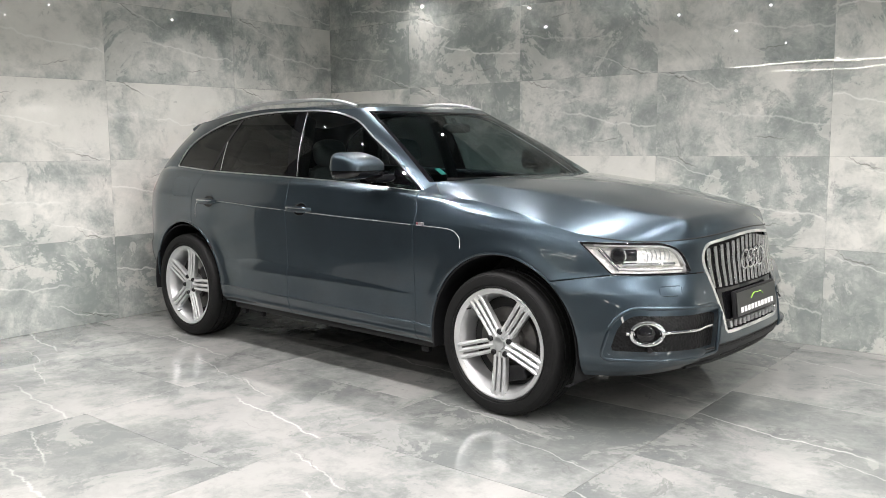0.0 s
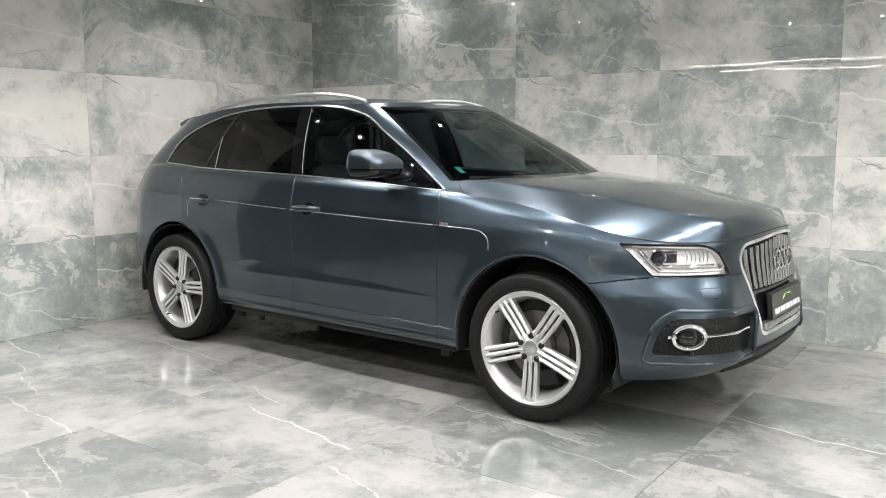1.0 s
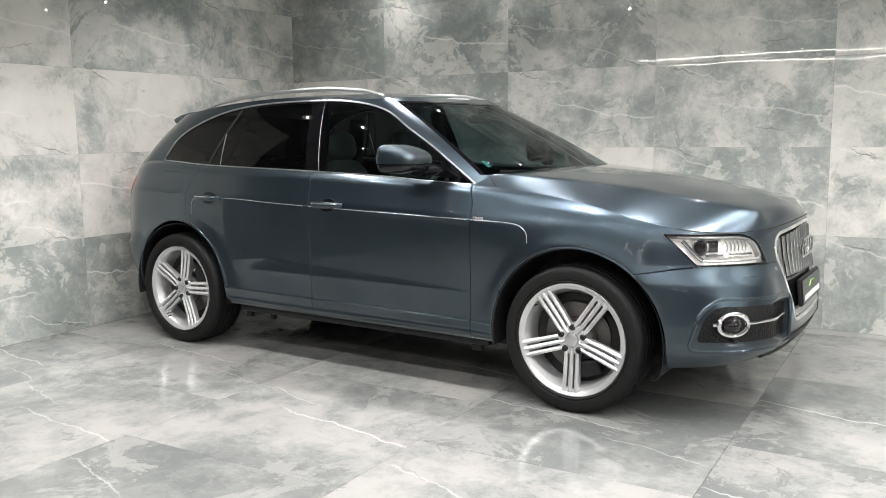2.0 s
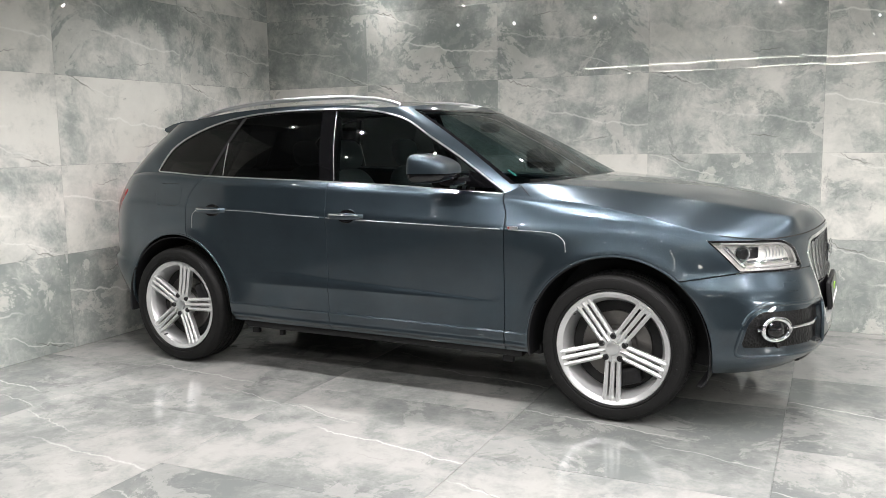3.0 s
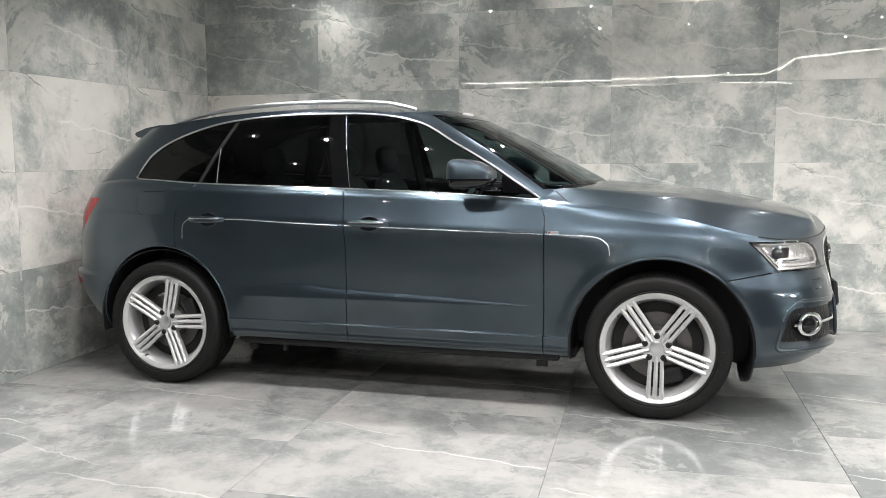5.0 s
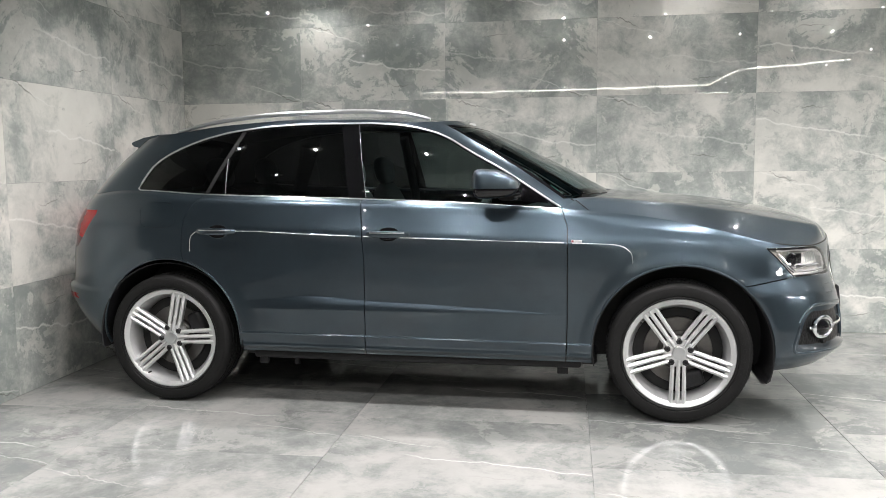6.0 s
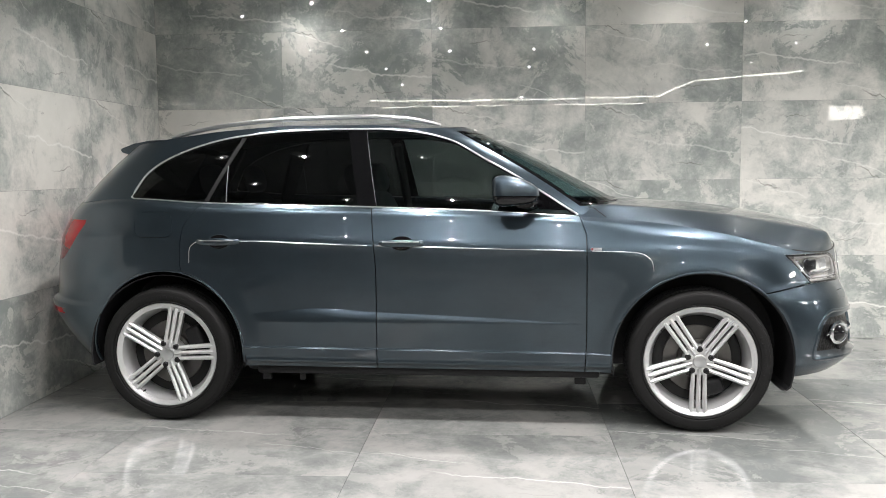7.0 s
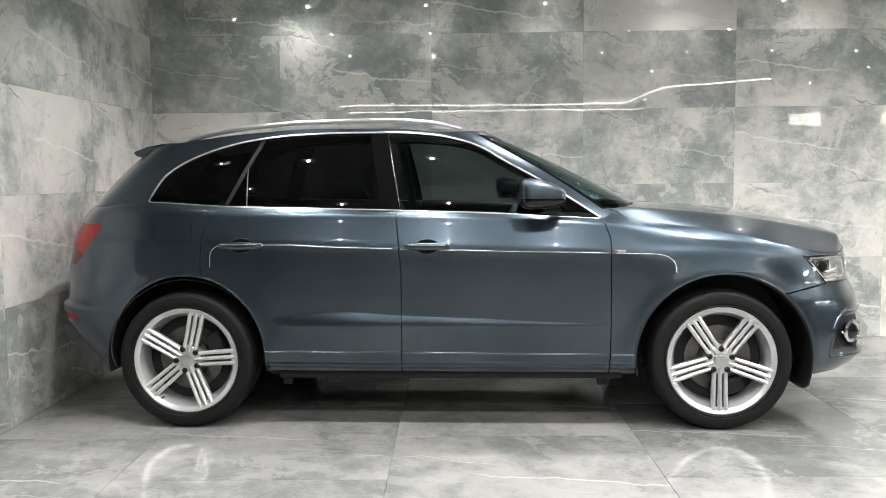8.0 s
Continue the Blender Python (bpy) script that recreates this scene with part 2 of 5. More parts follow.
def spline(pts):
    """A smooth curve through (x, value) pairs, flat beyond its ends."""
    xs, ys = np.array([p[0] for p in pts], float), np.array([p[1] for p in pts], float)
    d = np.diff(ys) / np.diff(xs)
    m = np.empty(len(xs))
    m[0], m[-1] = d[0], d[-1]
    h = np.diff(xs)
    for i in range(1, len(xs) - 1):
        if d[i - 1] * d[i] <= 0:
            m[i] = 0
        else:
            w1, w2 = 2 * h[i] + h[i - 1], h[i] + 2 * h[i - 1]
            m[i] = (w1 + w2) / (w1 / d[i - 1] + w2 / d[i])

    def at(x):
        x = np.clip(np.asarray(x, float), xs[0], xs[-1])
        i = np.clip(np.searchsorted(xs, x) - 1, 0, len(xs) - 2)
        t = (x - xs[i]) / h[i]
        return ((1 + 2 * t) * (1 - t) ** 2 * ys[i] + t * (1 - t) ** 2 * h[i] * m[i] + t * t * (3 - 2 * t) * ys[i + 1] + t * t * (t - 1) * h[i] * m[i + 1])
    return at


def loop_curve(pts, n=8):
    """A closed smooth outline through 2D points (Catmull-Rom)."""
    p = np.array(pts, float)
    out = []
    for i in range(len(p)):
        a, b, c, d = p[i - 1], p[i], p[(i + 1) % len(p)], p[(i + 2) % len(p)]
        for t in np.linspace(0, 1, n, endpoint=False):
            out.append(0.5 * (2 * b + (c - a) * t + (2 * a - 5 * b + 4 * c - d) * t * t + (3 * b - a - 3 * c + d) * t ** 3))
    return np.array(out)


def rounded(pts, r, n=5):
    """A polygon with its corners rounded."""
    p = np.array(pts, float)
    out = []
    for i in range(len(p)):
        a, b, c = p[i - 1], p[i], p[(i + 1) % len(p)]
        ra = r[i] if isinstance(r, (list, tuple)) else r
        u, w = (a - b) / np.linalg.norm(a - b), (c - b) / np.linalg.norm(c - b)
        s, e = b + u * ra, b + w * ra
        for t in np.linspace(0, 1, n):
            out.append((1 - t) ** 2 * s + 2 * t * (1 - t) * b + t * t * e)
    return np.array(out)


def outside(px, py, poly):
    """Signed distance to a closed polygon: negative inside."""
    a, b = poly, np.roll(poly, -1, 0)
    best = np.full(px.shape, 1e9)
    inside = np.zeros(px.shape, bool)
    for (ax, ay), (bx, by) in zip(a, b):
        ex, ey = bx - ax, by - ay
        t = np.clip(((px - ax) * ex + (py - ay) * ey) / max(ex * ex + ey * ey, 1e-12), 0, 1)
        best = np.minimum(best, np.hypot(px - ax - t * ex, py - ay - t * ey))
        if ay != by:
            inside ^= ((ay > py) != (by > py)) & (px < (bx - ax) * (py - ay) / (by - ay) + ax)
    return np.where(inside, -best, best)


class Sheet:
    """A curved skin of many small faces that can be cut along lines and split into panels."""

    def __init__(self, p, n, faces, s):
        self.p, self.n, self.faces, self.s = np.asarray(p, float), np.asarray(n, float), faces, np.asarray(s, float)

    @staticmethod
    def grid(p, s):
        """From an array of places (rows, columns, 3), columns running rear to front and rows upward."""
        r, c = p.shape[:2]
        du, dv = np.gradient(p, axis=1), np.gradient(p, axis=0)
        n = np.cross(du, dv)
        length = np.linalg.norm(n, axis=2, keepdims=True)
        n = n / np.maximum(length, 1e-9)
        faces = [(i * c + j, i * c + j + 1, (i + 1) * c + j + 1, (i + 1) * c + j) for i in range(r - 1) for j in range(c - 1)]
        return Sheet(p.reshape(-1, 3), n.reshape(-1, 3), faces, np.broadcast_to(s, (r, c)).reshape(-1))

    def cut(self, value):
        """Splits every face that the line value = 0 crosses."""
        f = np.array(value(self), float)
        f[np.abs(f) < 1e-5] = 1e-5
        sign = f > 0
        p, n, s, faces, made = list(self.p), list(self.n), list(self.s), [], {}

        def mid(a, b):
            key = (a, b) if a < b else (b, a)
            if key not in made:
                t = f[key[0]] / (f[key[0]] - f[key[1]])
                made[key] = len(p)
                for arr in (p, n, s):
                    arr.append(arr[key[0]] * (1 - t) + arr[key[1]] * t)
            return made[key]
        for face in self.faces:
            k = [sign[i] for i in face]
            if all(k) or not any(k):
                faces.append(face)
                continue
            up, down = [], []
            for i, a in enumerate(face):
                b = face[(i + 1) % len(face)]
                (up if sign[a] else down).append(a)
                if sign[a] != sign[b]:
                    v = mid(a, b)
                    up.append(v)
                    down.append(v)
            for g in (up, down):
                if len(g) >= 3:
                    faces.append(tuple(g))
        out = Sheet(p, n, faces, s)
        return out

    def pick(self, test):
        """The faces whose middle passes the test."""
        mids = Sheet([np.mean([self.p[i] for i in f], axis=0) for f in self.faces], np.zeros((len(self.faces), 3)), [], [np.mean([self.s[i] for i in f]) for f in self.faces])
        ok = test(mids)
        return Sheet(self.p, self.n, [f for f, k in zip(self.faces, ok) if k], self.s)

    def split(self, value):
        """The parts where value is above and below zero."""
        w = self.cut(value)
        return w.pick(lambda q: value(q) > 0), w.pick(lambda q: value(q) <= 0)

    def mirrored(self):
        k = np.array([1, -1, 1])
        return Sheet(self.p * k, self.n * k, [f[::-1] for f in self.faces], self.s)

    def moved(self, d):
        return Sheet(self.p + self.n * d, self.n, self.faces, self.s)

    def mesh(self, name, mat, lip=0.0):
        """A mesh with the skin's own normals; lip: how deep its edges are folded inward."""
        used = sorted({i for f in self.faces for i in f})
        back = {v: i for i, v in enumerate(used)}
        p, n = [self.p[i] for i in used], [self.n[i] / max(np.linalg.norm(self.n[i]), 1e-9) for i in used]
        faces = [tuple(back[i] for i in f) for f in self.faces]
        if lip:
            count = {}
            for f in faces:
                for i, a in enumerate(f):
                    b = f[(i + 1) % len(f)]
                    count.setdefault((min(a, b), max(a, b)), []).append((a, b))
            for k, uses in count.items():
                if len(uses) == 1:
                    a, b = uses[0]
                    pa, pb, na, nb = p[a], p[b], n[a], n[b]
                    if np.linalg.norm(pa - pb) < 1e-7:
                        continue
                    qa, qb = pa - na * lip, pb - nb * lip
                    side = np.cross(pb - pa, na)
                    side = side / max(np.linalg.norm(side), 1e-9)
                    o = len(p)
                    p += [pa, pb, qb, qa]
                    n += [0.5 * na + 0.5 * side, 0.5 * nb + 0.5 * side, side, side]
                    faces.append((o + 1, o, o + 3, o + 2))
        return mesh_of(name, p, faces, mat, True, n)

# ---- the showroom ----


def tile_mesh(w, d, h, mat, joint, store={}):
    """One porcelain tile, its face up (+z), with a fine bevelled rim; w along x, d along y."""
    key = (round(w, 4), round(d, 4), mat.name)
    if key not in store:
        a, b, e = w / 2 - joint, d / 2 - joint, joint
        v = [(sx * a, sy * b, -h) for sx, sy in ((-1, -1), (1, -1), (1, 1), (-1, 1))]
        v += [(sx * a, sy * b, -e) for sx, sy in ((-1, -1), (1, -1), (1, 1), (-1, 1))]
        v += [(sx * (a - e), sy * (b - e), 0) for sx, sy in ((-1, -1), (1, -1), (1, 1), (-1, 1))]
        f = [(8, 9, 10, 11)] + [(i + k, (i + 1) % 4 + k, (i + 1) % 4 + k + 4, i + k + 4) for k in (0, 4) for i in range(4)]
        store[key] = mesh_of("tile", v, f, mat, False)
    return store[key]


def slab(name, lo, hi, mat, label, category):
    bm = box(*(b - a for a, b in zip(lo, hi)), at=Matrix.Translation([(a + b) / 2 for a, b in zip(lo, hi)]))
    ob = part(name, bm, mat, smooth=False)
    return tagged(ob, label, category, kind="structure")


T = 0.012
TILED_Y = -2.083                        # where the side wall's tiling ends
floor = slab("floor", (WALL_X - 0.3, FAR_Y, -0.3), (FAR_X, WALL_Y + 0.3, -0.006), GROUT, "polished grey marble-look porcelain tile floor", "floor")
wall_back = slab("wall_back", (WALL_X - 0.3, WALL_Y + 0.006, -0.006), (FAR_X, WALL_Y + 0.3, CEIL), GROUT, "glossy grey-green marble-look tiled wall", "wall")
wall_side = slab("wall_side", (WALL_X - 0.3, TILED_Y, -0.006), (WALL_X - 0.006, WALL_Y + 0.006, CEIL), GROUT, "glossy grey-green marble-look tiled wall", "wall")
# unseen walls, their greys chosen for what the car's paint reflects
wall_side_unseen = slab("wall_side_unseen", (WALL_X - 0.3, FAR_Y, -0.3), (WALL_X + 0.004, TILED_Y, CEIL), GREY_WALL, "unseen dark grey wall added to darken the car's reflections", "wall")
wall_far = slab("wall_far", (WALL_X - 0.3, FAR_Y - 0.3, -0.3), (FAR_X, FAR_Y, CEIL), PALE_WALL, "unseen pale grey wall added to brighten the car's reflections", "wall")
wall_end = slab("wall_end", (FAR_X, FAR_Y - 0.3, -0.3), (FAR_X + 0.3, WALL_Y + 0.3, CEIL), DARK_WALL, "unseen grey wall added to close the showroom", "wall")
ceiling = slab("ceiling", (WALL_X - 0.3, FAR_Y - 0.3, CEIL), (FAR_X + 0.3, WALL_Y + 0.3, CEIL + 0.2), CEILING_PAINT, "flat grey painted ceiling with recessed downlights", "ceiling")


def downlight(x, y):
    """A recessed spotlight: white bezel, bright lens and its lamp."""
    ob = tagged(new("downlight"), "small round recessed ceiling downlight or added fill lamp, lit", "downlight", "ceiling downlights")
    ob.location = (x, y, CEIL)
    return ob


BEZEL = part("bezel", lathe([(0.040, -0.004), (0.046, -0.008), (0.056, -0.006), (0.058, 0.0)], 20, "z"), plain("bezel_white", (0.75, 0.75, 0.74), 0.4), None)
bezel_mesh = BEZEL.data
LENS = part("lens", lathe([(0.0, -0.021), (0.005, -0.0205), (0.009, -0.018), (0.011, -0.012), (0.011, 0.0)], 14, "z"), glow("lens_glow", (1.0, 0.985, 0.95), 180.0), None)
lens_mesh = LENS.data
bpy.data.objects.remove(LENS)
bpy.data.objects.remove(BEZEL)
for gx in SPOT_X:
    for gy in SPOT_Y:
        d = downlight(gx, gy)
        put("bezel", bezel_mesh, d)
        put("lens", lens_mesh, d, None, "glowing round lens")
        put("lamp", (nook_data if gx < 0.5 else edge_data) if gy > 0.5 else (corner_data if gy > -1 else flank_data if gy > -4 else spot_data) if gx < 0.5 else spot_data, d, pose(0, 0, -0.024))

# fill lamps added to brighten the floor and low walls round the car's tail
for gx, gy in ((-0.50, 0.62), (-0.38, -1.5), (-0.38, -2.6)):
    d = downlight(gx, gy)
    put("bezel", bezel_mesh, d)
    put("lens", lens_mesh, d, None, "glowing round lens")
    put("lamp", fill_data, d, pose(0, 0, -0.024))

# light lines let into the ceiling, seen mirrored in the wall
STRIP = glow("led_strip", (1.0, 0.97, 0.86), 42.0)


def light_line(points, width=0.013):
    bm = bmesh.new()
    for (ax, ay), (bx, by) in zip(points, points[1:]):
        d = Vector((bx - ax, by - ay, 0))
        m = Matrix.Translation(((ax + bx) / 2, (ay + by) / 2, CEIL - 0.006)) @ Matrix.Rotation(math.atan2(d.y, d.x), 4, "Z")
        box(d.length + width, width, 0.012, 0.003, 1, m, bm)
    return tagged(part("light_line", bm, STRIP, smooth=False), "thin linear LED light let into the ceiling, lit", "light strip", "ceiling light lines")


light_line([(-0.8, -8.6), (4.9, -8.6)])
light_line([(4.9, -8.5), (4.9, -5.7)])
light_line([(4.96, -5.62), (6.2, -4.6)])
light_line([(-0.8, -10.4), (5.6, -10.4)])

# bright panels at the far side of the hall
PANEL = glow("panel_glow", (1.0, 0.96, 0.88), 14.0)
WINDOW_GLOW = glow("window_glow", (1.0, 0.97, 0.92), 130.0)
for px, py, pz, w, h, turn in ((9.4, FAR_Y, 2.53, 0.72, 0.28, 0), (11.5, FAR_Y, 2.53, 0.72, 0.28, 0), (FAR_X, -2.15, 2.17, 0.75, 0.22, 90), (FAR_X, -4.6, 2.15, 1.20, 0.16, 90)):
    lit = tagged(new("wall_light"), "wide lit light box on the hall's grey wall", "light box", "hall light boxes")
    lit.matrix_basis = pose(px, py, pz, 0, 0, turn)
    part("case", box(w + 0.04, 0.05, h + 0.04, 0.006, at=Matrix.Translation((0, 0.025, 0))), SATIN, lit, smooth=False)
    part("diffuser", box(w, 0.01, h, 0.003, at=Matrix.Translation((0, 0.054, 0))), WINDOW_GLOW if turn else PANEL, lit, smooth=False)

# ---- the car ----
# Car space: x ahead from the rear axle, y to its left, z up; the camera passes along its right side.
CAR_YAW = -2.32
car = tagged(new("car"), "slate grey metallic five-door estate SUV with silver wheels", "car")
car.matrix_basis = pose(0.0368, 0.0393, 0, 0, 0, CAR_YAW)
AXLE, RADIUS, HUB = 2.813, 0.366, 0.365
LINE = 0.0028                                   # half a panel gap

z_low = spline([(-0.95, 0.37), (-0.75, 0.35), (-0.45, 0.31), (0.4, 0.305), (2.4, 0.295), (3.1, 0.288), (3.30, 0.278), (3.5, 0.286), (3.64, 0.306), (3.74, 0.318)])
z_top = spline([(-0.95, 1.155), (-0.62, 1.185), (-0.25, 1.205), (0.2, 1.178), (1.13, 1.150), (1.7, 1.128), (2.2, 1.100), (2.6, 1.064), (2.95, 1.006), (3.1, 0.968), (3.24, 0.932), (3.4, 0.906), (3.5, 0.898), (3.6, 0.904), (3.66, 0.918), (3.70, 0.940)])
width = spline([(0, 0.885), (0.06, 0.908), (0.13, 0.918), (0.25, 0.918), (0.365, 0.920), (0.50, 0.924), (0.68, 0.9265), (0.775, 0.9235),
                (0.795, 0.9205), (0.86, 0.9020), (0.92, 0.8840), (0.955, 0.8735), (0.978, 0.862), (1.0, 0.835)])
nose = spline([(0, 3.690), (0.05, 3.726), (0.12, 3.740), (0.27, 3.736), (0.5, 3.716), (0.8, 3.696), (0.96, 3.689), (1.0, 3.682)])
tail = spline([(0, -0.66), (0.08, -0.735), (0.20, -0.845), (0.29, -0.898), (0.345, -0.900), (0.385, -0.862), (0.6, -0.838), (0.8, -0.800), (0.92, -0.745), (1.0, -0.690)])
FRONT0, REAR0, P_REAR = 2.93, -0.15, 3.0
p_front = spline([(0, 2.68), (0.1, 2.86), (0.3, 2.84), (0.52, 2.58), (0.76, 2.25), (1.0, 2.16)])


def quarter(t, p):
    """A point of a superellipse's quarter: t from 0 (on the first axis) to 1 (on the second)."""
    a = np.asarray(t) * math.pi / 2
    c, s = np.cos(a), np.sin(a)
    r = (np.abs(c) ** p + np.abs(s) ** p) ** (-1 / p)
    return r * c, r * s


def round_plan(s, w, xr, x0r, pr, x0f, xf, pf):
    """Half the plan outline of the right side: s 0-1 round the tail, 1-2 along the side, 2-3 round the nose."""
    s = np.asarray(s, float)
    ex, ey = quarter(np.clip(s, 0, 1), pr)
    fy, fx = quarter(np.clip(s - 2, 0, 1), pf)
    x = np.where(s < 1, x0r - (x0r - xr) * ex, np.where(s > 2, x0f + (xf - x0f) * fx, x0r + (x0f - x0r) * np.clip(s - 1, 0, 1)))
    y = np.where(s < 1, ey, np.where(s > 2, fy, 1.0))
    return x, -w * y


def flare(x, z):
    """The arches' raised edge: a step that rises towards the wheel."""
    out = 0
    for cx, rr in ((AXLE + 0.012, 0.458), (0.008, 0.448)):
        r = np.hypot(x - cx, z - HUB)
        out = out + 0.010 * np.exp(-((r - rr) / 0.05) ** 2) * (z > 0.1)
    return out


low_crease = spline([(0.45, 0.590), (0.6, 0.603), (0.85, 0.624), (1.12, 0.607), (1.45, 0.593), (1.75, 0.580), (2.19, 0.555), (2.3, 0.550)])
tornado = spline([(0.147, 0.845), (0.149, 0.925), (0.165, 0.962), (0.21, 0.984), (0.49, 0.983), (0.858, 0.968), (1.75, 0.943), (2.33, 0.929), (2.47, 0.924), (2.52, 0.916), (2.555, 0.895), (2.572, 0.870), (2.577, 0.830)])
wing_line = spline([(2.2, 0.984), (2.34, 0.978), (2.63, 0.973), (2.95, 0.954), (3.1, 0.938), (3.23, 0.921), (3.4, 0.900), (3.6, 0.89)])


def half_width(x, z, v):
    """Half the body's width: rounded shoulders along the doors, a creased shoulder along the wings."""
    c = np.minimum(wing_line(x), z_top(x))
    h = z - c - 0.012
    lean = 0.5 * (h + np.sqrt(h * h + 0.055 ** 2)) - 0.012
    wing = 0.926 - 0.019 * (1 - np.clip((c - z) / 0.25, 0, 1)) ** 2 - 1.02 * lean
    k = np.clip((x - 2.18) / 0.55, 0, 1)
    up = np.clip((v - 0.40) / 0.32, 0, 1)
    k = k * k * (3 - 2 * k) * up * up * (3 - 2 * up)
    return width(v) * (1 - k) + wing * k


SILL_V = 0.124                                  # where the doors meet the sill


def undercut(x, z):
    """How far the doors are drawn in (or, with a minus, stand out) at their creases and above the sill."""
    crease = low_crease(x)
    band = crease - 0.548
    d = crease - z
    kick = 0.26 * band * (1 - (1 - np.clip(d / np.maximum(band, 1e-4), 0, 1)) ** 2) * np.exp(-np.clip(d - band, 0, 1) / 0.11)
    t = tornado(x) - z
    line = 0.0085 * np.clip(t / 0.0045, 0, 1) * np.exp(-np.clip(t, 0, 1) / 0.035) * np.clip((x - 0.20) / 0.2, 0, 1) * np.clip((2.47 - x) / 0.25, 0, 1)
    fade = np.clip((x - 0.46) / 0.22, 0, 1) * np.clip((2.24 - x) / 0.12, 0, 1)
    low_z = z_low(x)
    sill = low_z + SILL_V * (z_top(x) - low_z) - z
    along = np.clip((x - 0.40) / 0.05, 0, 1) * np.clip((2.40 - x) / 0.05, 0, 1)
    ledge = -0.010 * along * np.clip(sill / 0.006 + 1, 0, 1) * np.exp(-np.clip(sill, 0, 1) / 0.05)
    ledge = ledge - 0.010 * along * np.exp(-((z - z_low(x) - 0.034) / 0.014) ** 2)
    return ledge - kick * fade - line


def skin(s, v):
    """The lower body: a place for each s (round the plan) and v (0 sill, 1 belt)."""
    w = width(v)
    x, y = round_plan(s, w, tail(v), REAR0, P_REAR, FRONT0, nose(v), p_front(v))
    z = z_low(x) + (z_top(x) - z_low(x)) * v
    y = y / w * half_width(x, z, v)
    side = np.clip((np.abs(y) - 0.55) / 0.3, 0, 1)
    y = y - flare(x, z) * side + undercut(x, z) * (s > 1) * (s < 2)
    # the bumper's shoulder below the headlamp
    ease = lambda a: np.clip(a, 0, 1) ** 2 * (3 - 2 * np.clip(a, 0, 1))
    shelf = 0.020 * ease((0.765 - z) / 0.11) * ease((z - 0.30) / 0.1) * ease((x - 3.05) / 0.25) * ease((np.abs(y) - 0.42) / 0.12)
    x, y = x + shelf * np.clip((x - 3.0) / 0.6, 0, 1), y - shelf * np.clip((3.75 - x) / 0.6, 0, 1)
    return np.stack([x, y, z], -1)


def front_x(y, z):
    """How far ahead the nose's skin lies at a height."""
    x = 3.72
    for _ in range(6):
        v = np.clip((z - z_low(x)) / (z_top(x) - z_low(x)), 0, 1)
        u = np.clip(np.abs(y) / half_width(x, z, v), 0, 0.999)
        x = FRONT0 + (nose(v) - FRONT0) * (1 - u ** p_front(v)) ** (1 / p_front(v))
    return x


def side_y(x, z):
    """Where the right-hand skin lies along the doors."""
    v = np.clip((z - z_low(x)) / (z_top(x) - z_low(x)), 0, 1)
    return -(half_width(x, z, v) + flare(x, z)) + undercut(x, z)


S_LOW = np.concatenate([np.linspace(0, 1, 36, endpoint=False), np.linspace(1, 2, 150, endpoint=False), 1 + (np.linspace(0.1405, 0.193, 16) + 0.15) / 3.08, 1 + (np.linspace(2.4905, 2.5835, 26) + 0.15) / 3.08, np.linspace(2, 3, 64)])
S_LOW = np.unique(S_LOW)
V_LOW = np.unique(np.concatenate([np.linspace(0, 1, 44), np.linspace(0.0, 0.08, 20), np.linspace(0.08, 0.17, 26), SILL_V + np.array([0.0, 0.002, 0.004, 0.006, 0.0072]), np.linspace(0.24, 0.40, 34), np.linspace(0.62, 0.84, 80), np.linspace(0.93, 1, 16)]))
ss, vv = np.meshgrid(S_LOW, V_LOW)
low = Sheet.grid(skin(ss, vv), S_LOW)

# lines that divide the skin
ARCH_F = lambda q: np.hypot(q.p[:, 0] - AXLE - 0.012, (q.p[:, 2] - HUB) * 1.0) - 0.456
ARCH_R = lambda q: np.hypot((q.p[:, 0] - 0.008) * 1.06, (q.p[:, 2] - 0.375)) - 0.448
door_b = spline([(0.2, 1.150), (0.5, 1.158), (0.8, 1.158), (1.0, 1.144), (1.2, 1.120)])
door_f = spline([(0.2, 2.236), (0.55, 2.247), (1.0, 2.245), (1.06, 2.226), (1.2, 2.180)])
door_r = spline([(0.70, 0.20), (0.79, 0.118), (0.87, 0.095), (1.05, 0.110), (1.12, 0.150), (1.2, 0.225)])
LINE_B = lambda q: q.p[:, 0] - door_b(q.p[:, 2])
LINE_F = lambda q: q.p[:, 0] - door_f(q.p[:, 2])
LINE_R = lambda q: q.p[:, 0] - door_r(q.p[:, 2])
DIAG = lambda q: (q.p[:, 0] + q.p[:, 1]) / math.sqrt(2)      # runs round the right front corner
HEAD = rounded([(1.682, 0.902), (2.07, 0.893), (2.165, 0.862), (2.225, 0.745), (1.822, 0.752)], [0.012, 0.03, 0.05, 0.03, 0.012])
WASH = rounded([(2.04, 0.655), (2.04, 0.697), (2.15, 0.697), (2.15, 0.655)], 0.008)
FOG = rounded([(1.780, 0.392), (1.828, 0.540), (1.910, 0.592), (2.345, 0.578), (2.39, 0.56), (2.36, 0.382)], [0.04, 0.05, 0.04, 0.02, 0.02, 0.02])
GRILLE = rounded([(-0.418, 0.805), (-0.392, 0.880), (0.0, 0.925), (0.392, 0.880), (0.418, 0.805), (0.318, 0.442), (-0.318, 0.442)], [0.035, 0.05, 0.2, 0.05, 0.035, 0.03, 0.03])
FUEL = rounded([(-0.150, 1.000), (-0.165, 1.135), (0.040, 1.135), (0.055, 1.000)], 0.045)
